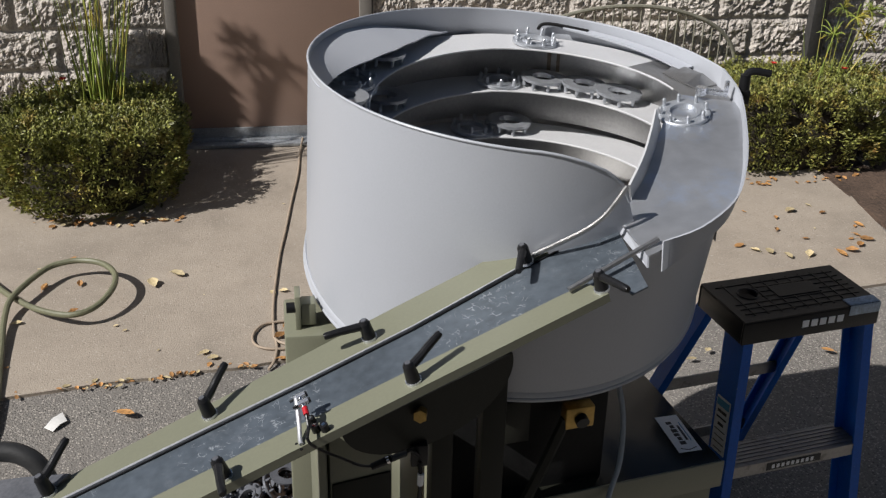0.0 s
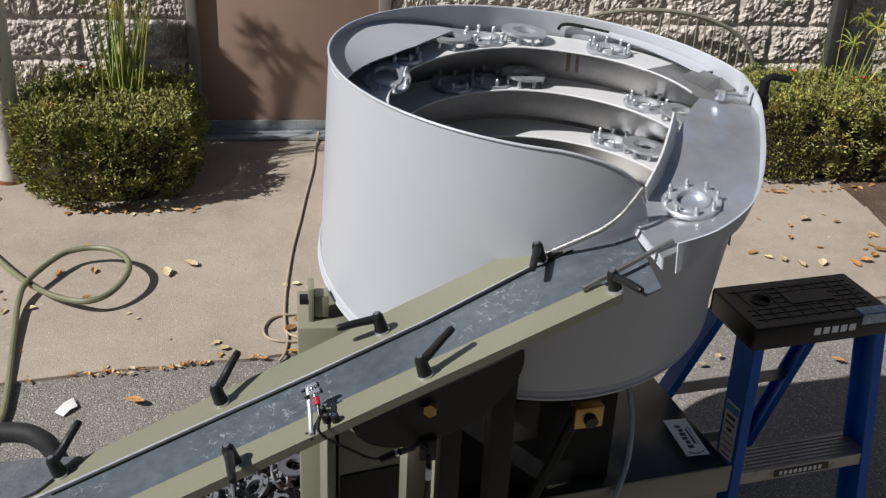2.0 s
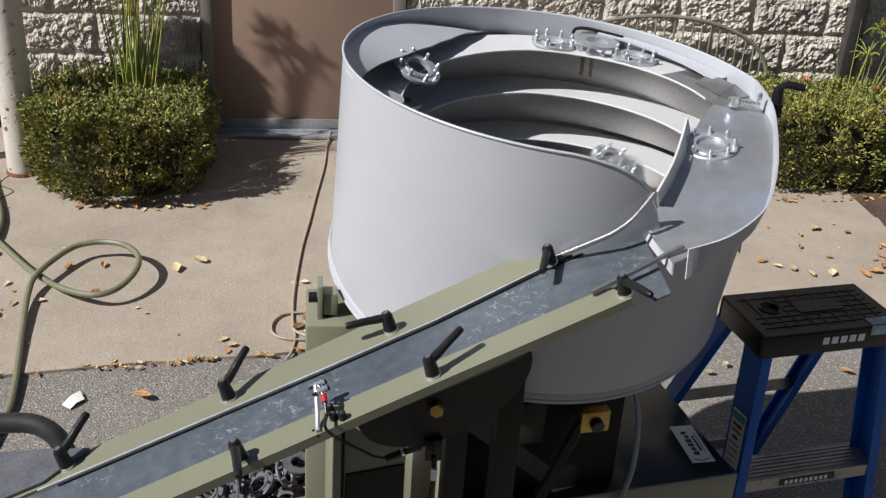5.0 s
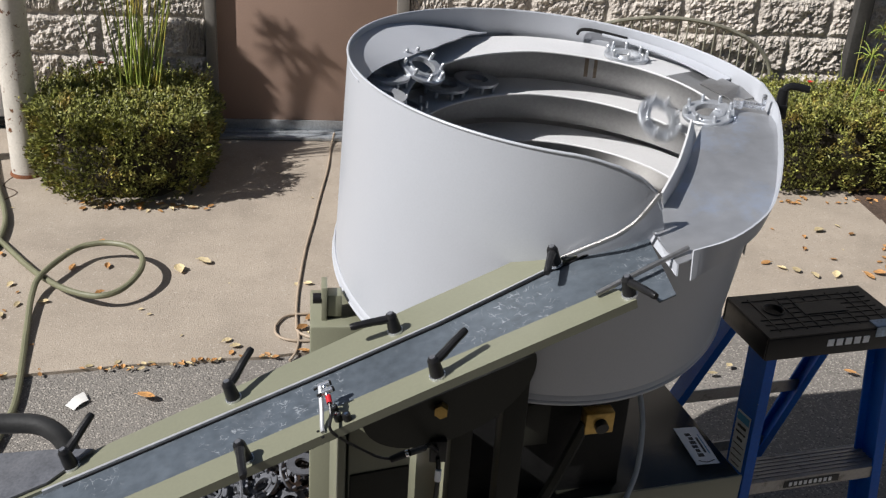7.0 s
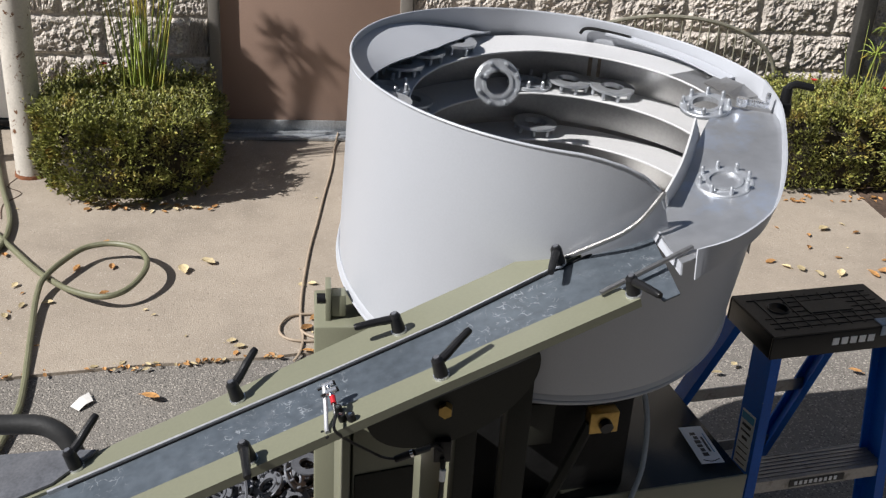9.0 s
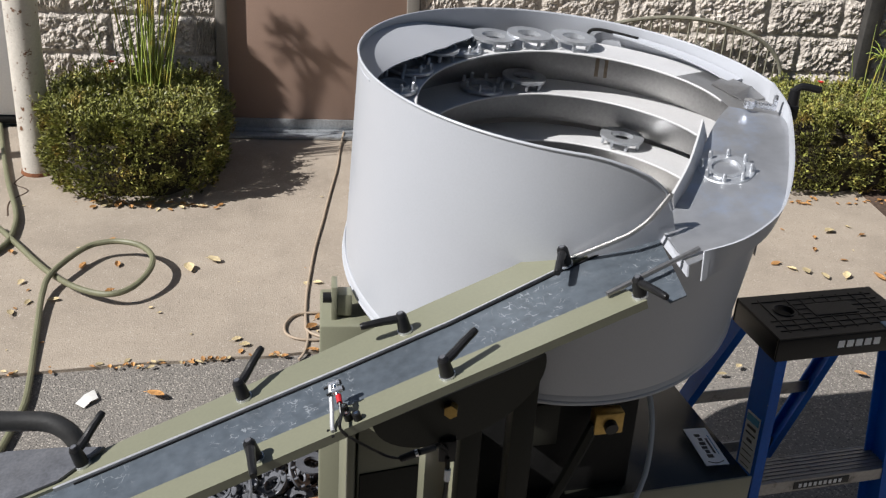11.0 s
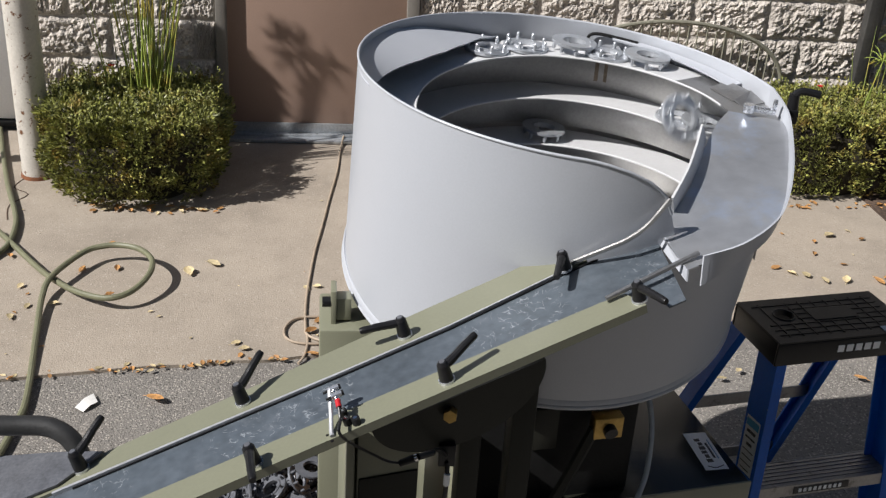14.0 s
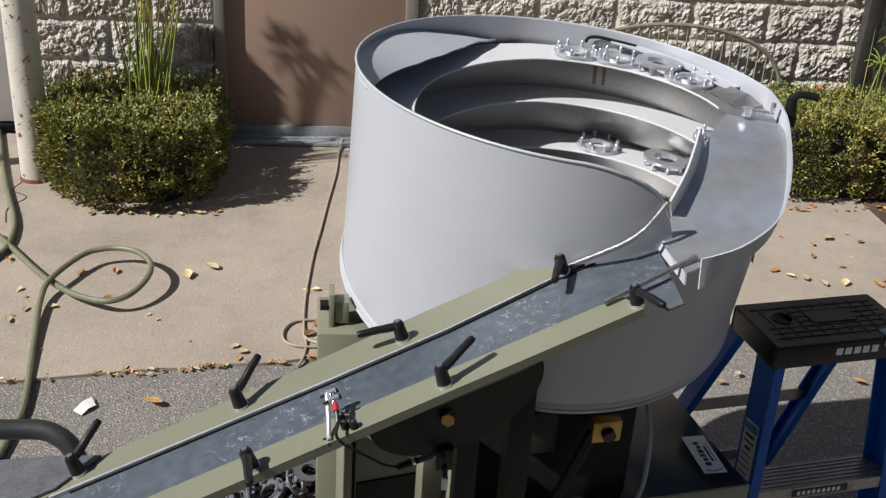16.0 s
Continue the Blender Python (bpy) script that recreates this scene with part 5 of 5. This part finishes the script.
build_ground()
build_wall()
build_door()
hedge(-1.22, -0.42, 4.54, 5.40, 0.40, 11, "dense clipped green hedge with dry leaves under it", 46000)
hedge(2.02, 3.15, 4.76, 5.38, 0.42, 23, "dense clipped green hedge beside the slab edge", 44000)
reeds(-0.80, 5.05, 40, 1.0, 0.27, 4, "tall green and yellow reeds growing through the hedge")
reeds(2.76, 5.10, 14, 0.80, 0.40, 9, "arching yellow-green reeds with feathery heads in the hedge", True, 0.22)
def shade_tree():
    """Unseen small tree added beside the door; its crown throws shade on the wall."""
    rng = random.Random(3)
    back = SUN_TO * 2.5
    c = Vector((-0.52, 5.5, 0.25)) - back
    t = thing("small_tree", (c.x, c.y, 0), "unseen small leafy tree with strap leaves, placed to shade the wall", "tree")
    bm = fresh()
    add_tube(bm, smooth_path([(c.x, c.y, 0), (c.x + 0.04, c.y, 0.9), (c.x, c.y, c.z - 0.1)], 5), [0.06 - 0.003 * i for i in range(11)], 8)
    part("trunk", bm, STEM, t)
    bm = fresh()
    for i in range(2200):
        u = Vector((rng.gauss(0, 1), rng.gauss(0, 1), rng.gauss(0, 1))).normalized() * rng.random() ** 0.4
        p = c + Vector((u.x * 0.22, u.y * 0.025, u.z * 0.27))
        a = Vector((rng.gauss(0, 1), rng.gauss(0, 1), rng.gauss(0, 1))).normalized()
        add_leaf(bm, p, a, a.orthogonal().normalized(), 0.06, 0.035)
    part("crown", bm, LEAF, t)["kind"] = "stuff"
    foot = Vector((-0.06, 5.5, 0.06)) - back
    bm = fresh()
    add_tube(bm, smooth_path([c - Vector((0, 0, 0.3)), c.lerp(foot, 0.5) - Vector((0, 0, 0.28)), foot], 5), 0.014, 6)
    part("limb", bm, STEM, t)
    # drooping sprays at the ends of thin stalks
    for x, z, lean, count, reach in ((-0.12, 0.47, 0.9, 15, 0.24), (0.02, 0.42, -0.3, 10, 0.15), (-0.07, 0.32, 0.2, 5, 0.12), (-0.22, 0.55, 1.2, 8, 0.17)):
        head = Vector((x, 5.5, z)) - back
        bm = fresh()
        add_tube(bm, smooth_path([foot + Vector((0.3 * x, 0, 0)), foot.lerp(head, 0.5) + Vector((0.03 * lean, 0, 0)), head], 5), 0.006, 6)
        part("stalk", bm, REED, t)
        for k in range(count):
            a = rng.choice((2.55, -0.55, -0.55, 2.55, 1.6, -1.7)) + rng.gauss(0, 0.42)
            w = reach * rng.uniform(0.5, 1.0)
            tip = head + Vector((math.cos(a) * w, rng.gauss(0, 0.012), math.sin(a) * w - 0.02))
            bm = fresh()
            add_tube(bm, smooth_path([head, head.lerp(tip, 0.5) + Vector((0, 0, 0.015)), tip], 4), [0.003, 0.004, 0.006, 0.007, 0.007, 0.006, 0.005, 0.003, 0.001], 5)
            part("strap_leaf", bm, REED, t)


shade_tree()
for x, y, z in ((-0.98, 5.28, 0.43), (-0.72, 5.34, 0.44), (2.86, 5.05, 0.46), (2.55, 5.2, 0.45)):
    flower(x, y, z)
build_pole()
build_lines()
build_gate()
build_downspout()
build_base()
build_bowl()
build_stand()
build_conveyor()
build_low_plate()
build_ladder()
build_bin()
scatter_leaves()


UP, DOWN = "bright zinc flanged ring with upright studs", "bright zinc flanged ring lying on its studs"
CHUTE_N = Vector((-0.146, -0.155, 1.0)).normalized()


def ring_pose(kind, v, flip, spin):
    """The pose of a ring on a turn (angle), on the chute (place), on the slide (distance) or loose (place and turn)."""
    turn = pose(0, 0, 0.025, 180, 0, spin) if flip else pose(0, 0, 0.0015, 0, 0, spin)
    if kind in "uml":
        key = {"u": "upper", "m": "middle", "l": "lower"}[kind]
        d = v[0]
        r = 0.362 - {"u": 0.03, "m": 0.06, "l": 0.088}[kind] * max(0, -math.sin(radians(d)))
        return Matrix.Translation(shelf(key, d, r)) @ pose(0, 0, 0, 1.7, 3.8, 0) @ pose(0, 0, 0, 0, 0, d) @ turn
    if kind == "c":
        q = Vector((0, 0, 1)).rotation_difference(CHUTE_N).to_matrix().to_4x4()
        return Matrix.Translation(v) @ q @ turn
    if kind == "t":
        return TRAY @ pose(v[0], -0.072, -0.0053) @ turn
    return pose(*v) @ pose(0, 0, 0, 0, 0, spin)


def ring_rows(track, flip, spin):
    """Poses every fifth of a second along a ring's way."""
    stops = list(track)
    if stops[-1][0] < 16:
        stops.append((16, *stops[-1][1:]))
    rows = []
    for i in range(81):
        t = i / 5
        k = max(j for j in range(len(stops)) if stops[j][0] <= t + 1e-6)
        a, b = stops[k], stops[min(k + 1, len(stops) - 1)]
        f = 0 if b[0] == a[0] else (t - a[0]) / (b[0] - a[0])
        if a[1] == b[1]:
            m = ring_pose(a[1], [p + (q - p) * f for p, q in zip(a[2:], b[2:])], flip, spin)
        else:
            m = ring_pose(a[1], a[2:], flip, spin).lerp(ring_pose(b[1], b[2:], flip, spin), f)
        rows.append((t, m))
    return rows


def fill_box(ring):
    """Loose rings heaped in the low box."""
    rng = random.Random(12)
    for i in range(56):
        x, y = rng.uniform(-0.05, 0.24), rng.uniform(-0.17, 0.17)
        z = 0.165 + 0.022 * (i % 5) + rng.uniform(0, 0.01)
        m = BOX @ pose(x, y, z, rng.gauss(0, 28), rng.gauss(0, 28), rng.uniform(0, 360)) @ Matrix.Scale(0.85, 4)
        if i == 0:
            m = pose(0.004, 2.395, 0.276, 186, 4, 30) @ Matrix.Scale(0.82, 4)
        c = copy_thing(ring, m) if i else ring
        c.matrix_basis = m
        tagged(c, "loose ring heaped in the cardboard box, coloured dark for shade", group="loose rings in the box")


def motions():
    first = make_ring(UP)
    # Box rings are the same zinc parts, coloured dark for the slide's shade.
    fill_box(make_ring("loose ring heaped in the cardboard box, coloured dark for shade", DARK_SHADED_STEEL))
    made = [first] + [copy_thing(first, Matrix.Identity(4)) for _ in range(30)]

    def go(flip, spin, *way):
        ring = made.pop(0)
        tagged(ring, DOWN if flip else UP)
        walk(ring, ring_rows(way, flip, spin))

    go(0, 15, (0, "c", 0.804, 2.061, 1.324), (0.5, "c", 0.777, 2.004, 1.311), (1, "c", 0.751, 1.935, 1.297), (1.5, "c", 0.744, 1.887, 1.288), (2, "c", 0.698, 1.789, 1.267), (2.3, "c", 0.655, 1.735, 1.252), (2.5, "t", 0.633), (3, "t", 0.003), (3.3, "t", -0.5), (3.6, "t", -1.08))
    go(0, 5, (0, "u", 74.6), (0.5, "u", 68.8), (1, "u", 64.5), (1.5, "u", 59.9), (2, "u", 55), (3, "u", 42.9), (3.5, "u", 33.4), (4, "c", 0.789, 2.139, 1.334), (4.5, "c", 0.8, 2.06, 1.324), (5, "c", 0.77, 1.98, 1.307), (5.5, "c", 0.72, 1.82, 1.275), (5.8, "c", 0.655, 1.735, 1.252), (5.95, "t", 0.65), (6.2, "t", 0.2), (6.45, "t", -0.5), (6.7, "t", -0.96))
    go(1, 0, (0, "u", 136.5), (0.5, "u", 125.3), (1, "u", 114), (1.5, "u", 98.9), (2, "u", 86.1), (3, "u", 65.2), (4, "u", 50.6), (4.6, "u", 44), (4.8, "f", 0.74, 2.28, 1.32, 50, 20, 0), (5, "f", 0.68, 2.2, 1.15, 80, 10, 0), (5.2, "f", 0.6, 2.16, 1.06, 160, 5, 0))
    go(0, 20, (0, "u", 160), (1, "u", 130.3), (1.5, "u", 112), (2, "u", 100.6), (3, "u", 78.4), (4, "u", 64.2), (6.5, "u", 30.2), (7, "c", 0.797, 2.108, 1.331), (7.5, "c", 0.802, 2.049, 1.322), (8, "c", 0.775, 2.01, 1.312), (8.5, "c", 0.752, 1.943, 1.298), (9, "c", 0.743, 1.862, 1.284), (9.2, "c", 0.726, 1.827, 1.277), (9.6, "c", 0.662, 1.733, 1.253), (9.8, "t", 0.7), (10, "t", 0.6), (10.3, "t", 0.28), (10.6, "t", -0.2), (10.9, "t", -0.84))
    go(1, 10, (0, "u", 176), (2, "u", 115), (3, "u", 92.6), (4, "u", 77.4), (6.5, "u", 46.2), (6.8, "u", 42), (7, "f", 0.747, 2.25, 1.27, 40, 20, 0), (7.2, "f", 0.7, 2.17, 1.15, 75, 10, 0), (7.4, "f", 0.64, 2.24, 1.06, 160, 0, 0))
    go(0, 0, (0, "u", 192), (3, "u", 110.9), (4, "u", 93.6), (6.5, "u", 60), (7, "u", 55.2), (8, "u", 43.7), (8.5, "u", 36.8), (9, "c", 0.792, 2.134, 1.334), (9.2, "c", 0.79, 2.116, 1.331), (11.3, "c", 0.741, 1.873, 1.286), (11.5, "c", 0.727, 1.821, 1.276), (11.8, "c", 0.662, 1.733, 1.253), (12, "t", 0.71), (12.2, "t", 0.619), (12.5, "t", 0.282), (12.8, "t", -0.16), (13.1, "t", -0.72))
    go(1, 25, (0, "u", 208), (6, "u", 178), (7.5, "u", 156.5), (8, "u", 145.7), (8.5, "u", 134.4), (9, "u", 122.2), (11.3, "u", 72.4), (11.5, "u", 66.2), (12, "u", 59.1), (12.5, "u", 49.2), (12.8, "u", 45), (13, "f", 0.734, 2.28, 1.345, 60, 10, 0), (13.2, "f", 0.71, 2.2, 1.22, 75, 10, 0), (13.5, "f", 0.44, 2.24, 1.06, 160, 0, 0))
    go(1, 40, (0, "u", 224), (7, "u", 180), (8.5, "u", 149.7), (9, "u", 137.6), (11.3, "u", 88.6), (11.5, "u", 80.7), (12, "u", 72.3), (12.5, "u", 63.8), (13, "u", 56), (13.5, "u", 47.2), (13.8, "u", 43), (14, "f", 0.753, 2.2, 1.301, 50, 30, 0), (14.2, "f", 0.7, 2.14, 1.18, 80, 20, 0), (14.5, "f", 0.52, 2.14, 1.06, 160, 0, 0))
    go(1, 0, (0, "u", 240), (7, "u", 196), (8.5, "u", 162), (9, "u", 152), (11.3, "u", 102.1), (11.5, "u", 97.9), (12, "u", 90.5), (12.5, "u", 74.9), (13, "u", 70.4), (14, "u", 51.7), (14.5, "u", 45.5), (14.7, "u", 41), (14.8, "f", 0.775, 2.28, 1.365, 35, -15, 0), (15, "f", 0.725, 2.2, 1.254, 65, 0, 0), (15.2, "f", 0.68, 2.12, 1.13, 80, 0, 0), (15.5, "f", 0.48, 2.32, 1.06, 160, 0, 0))
    go(0, 12, (0, "u", 256), (7, "u", 212), (9, "u", 168), (11.3, "u", 115.5), (11.5, "u", 111.4), (12, "u", 103.1), (12.5, "u", 90.1), (13, "u", 83.5), (14, "u", 66.2), (14.5, "u", 58.3), (15, "u", 49.4), (16, "u", 32.7))
    go(1, 30, (0, "l", 236), (7, "u", 228), (8.5, "u", 196), (11.3, "u", 126.6), (12, "u", 115.8), (12.5, "u", 107.4), (13, "u", 97.5), (13.5, "u", 86.9), (14, "u", 78.5), (14.5, "u", 70.6), (15, "u", 64.7), (16, "u", 46.6))
    go(0, 33, (0, "l", 256), (8, "u", 232), (9.6, "u", 188), (11.3, "u", 141.3), (12, "u", 127.8), (13, "u", 114.3), (13.5, "u", 102.9), (14, "u", 95.7), (14.5, "u", 86.7), (15, "u", 78.2), (16, "u", 61.4))
    go(0, 8, (0, "l", 172), (9, "u", 232), (10.1, "u", 196), (11.3, "u", 157), (12, "u", 144.5), (13, "u", 132), (13.5, "u", 117.5), (14, "u", 110.8), (14.5, "u", 101.3), (15, "u", 92.5), (16, "u", 76.7))
    go(0, 18, (0, "m", 86.7), (0.5, "m", 75.5), (1, "m", 62.8), (1.5, "m", 48.1), (2, "m", 37.9), (3.5, "m", 2), (3.9, "f", 0.74, 2.05, 1.2, 60, 20, 0), (4.4, "f", 0.45, 2.35, 1.05, 170, 0, 0))
    go(1, 0, (0, "m", 71), (0.5, "m", 59), (1, "m", 47.8), (1.5, "m", 35.4), (3.2, "m", -14), (16, "m", -16))
    go(1, 22, (0, "m", 55.8), (0.5, "m", 44.9), (1, "m", 35), (2.6, "m", -6), (2.9, "f", 0.76, 2.05, 1.2, 60, 20, 0), (3.4, "f", 0.66, 2.02, 1.05, 170, 0, 0))
    go(1, 11, (0, "m", 42.1), (0.5, "m", 33.1), (2, "m", -4), (2.3, "f", 0.76, 2.05, 1.2, 60, 20, 0), (2.8, "f", 0.55, 2.0, 1.05, 170, 0, 0))
    go(1, 5, (0, "m", 135), (1, "m", 108.9), (1.5, "m", 94), (2, "m", 84.9), (3, "m", 53.9), (3.5, "m", 37.9), (4.2, "m", 18), (4.6, "f", 0.74, 2.12, 1.2, 60, 20, 0), (5.1, "f", 0.62, 2.3, 1.06, 170, 0, 0))
    go(0, 27, (0, "m", 150), (2, "m", 97.5), (3, "m", 71.1), (4, "m", 42.5), (4.4, "f", 0.78, 2.2, 1.21, 20, 20, 0), (5, "f", 0.4, 2.13, 1.045, 0, 0, 0))
    go(0, 36, (0, "m", 165), (2, "m", 111.9), (3, "m", 87.2), (4, "m", 57), (4.6, "m", 42), (4.9, "f", 0.72, 2.2, 1.21, 20, 20, 0), (5.5, "f", 0.35, 2.24, 1.045, 0, 0, 0))
    go(1, 14, (0, "m", 205), (6, "m", 134), (7, "m", 109.9), (8, "m", 87), (8.5, "m", 74.3), (9, "m", 60.3), (9.6, "m", 44), (9.9, "f", 0.72, 2.2, 1.21, 60, 20, 0), (10.4, "f", 0.36, 2.35, 1.06, 160, 0, 0))
    go(1, 3, (0, "m", 222), (6, "m", 148), (7, "m", 123.1), (8, "m", 102.5), (8.5, "m", 89.2), (9, "m", 76.2), (10, "m", 48), (10.3, "f", 0.72, 2.2, 1.21, 60, 20, 0), (10.8, "f", 0.6, 2.36, 1.06, 160, 0, 0))
    go(0, 9, (0, "m", 238), (6.5, "m", 157), (8, "m", 117.3), (8.5, "m", 104.1), (9, "m", 90.4), (10.4, "m", 48), (10.7, "f", 0.72, 2.2, 1.21, 20, 20, 0), (11.2, "f", 0.5, 2.42, 1.045, 0, 0, 0))
    go(1, 17, (0, "l", 205), (9, "m", 144), (11.3, "m", 88), (11.5, "m", 83.9), (12, "m", 71.9), (12.5, "m", 56.4), (13, "m", 46), (14.2, "m", 20), (15, "m", 3), (16, "m", 0))
    go(0, 29, (0, "l", 221), (9, "m", 160), (11.3, "m", 104), (11.5, "m", 99.6), (12, "m", 86.9), (12.5, "m", 73.7), (13, "m", 61.1), (13.5, "m", 49.1), (14.0, "m", 36), (15.0, "m", 18), (16, "m", 16))
    go(1, 31, (0, "l", 82.4), (0.5, "l", 71.4), (1, "l", 57.6), (1.5, "l", 43.9), (2, "l", 36.4), (3.4, "l", -2), (16, "l", -6))
    go(0, 2, (0, "l", 96.1), (0.5, "l", 85), (1, "l", 71.9), (1.5, "l", 58.4), (2, "l", 49.4), (3.8, "l", 14), (16, "l", 11))
    go(1, 13, (0, "l", 190), (6, "l", 140), (9, "l", 86.9), (11.3, "l", 52.3), (11.5, "l", 45.7), (12, "l", 36), (12.6, "l", 31), (13.0, "f", 0.72, 2.2, 1.09, 60, 20, 0), (13.4, "f", 0.64, 2.14, 1.06, 170, 0, 0))
    go(1, 21, (0, "l", 240), (11, "l", 160), (14, "l", 86.1), (14.5, "l", 75), (15, "l", 60.8), (15.5, "l", 50), (16, "l", 38))
    go(0, 6, (0, "l", 256), (11.5, "l", 176), (15, "l", 97.8), (15.5, "l", 83.9), (16, "l", 64.4))
    go(0, 0, (0, "f", 0.185, 2.315, 1.325, 25, 15, 0), (1, "f", 0.205, 2.35, 1.3, 35, 10, 0), (1.5, "f", 0.198, 2.345, 1.31, 28, 12, 0), (2, "f", 0.208, 2.272, 1.336, 25, 5, 0), (3, "f", 0.245, 2.298, 1.347, 17, 20, 0), (6.5, "f", 0.244, 2.296, 1.35, 17, 20, 0), (7.5, "f", 0.246, 2.298, 1.354, 17, 20, 0), (8, "f", 0.306, 2.334, 1.353, 38, 16, 0), (8.5, "f", 0.347, 2.325, 1.355, 52, 4, 0), (8.8, "f", 0.39, 2.395, 1.325, 62, 0, 0), (9, "f", 0.414, 2.383, 1.298, 72, 0, 0), (9.2, "f", 0.44, 2.34, 1.16, 85, 0, 0), (9.4, "f", 0.46, 2.26, 1.06, 160, 0, 0))


motions()
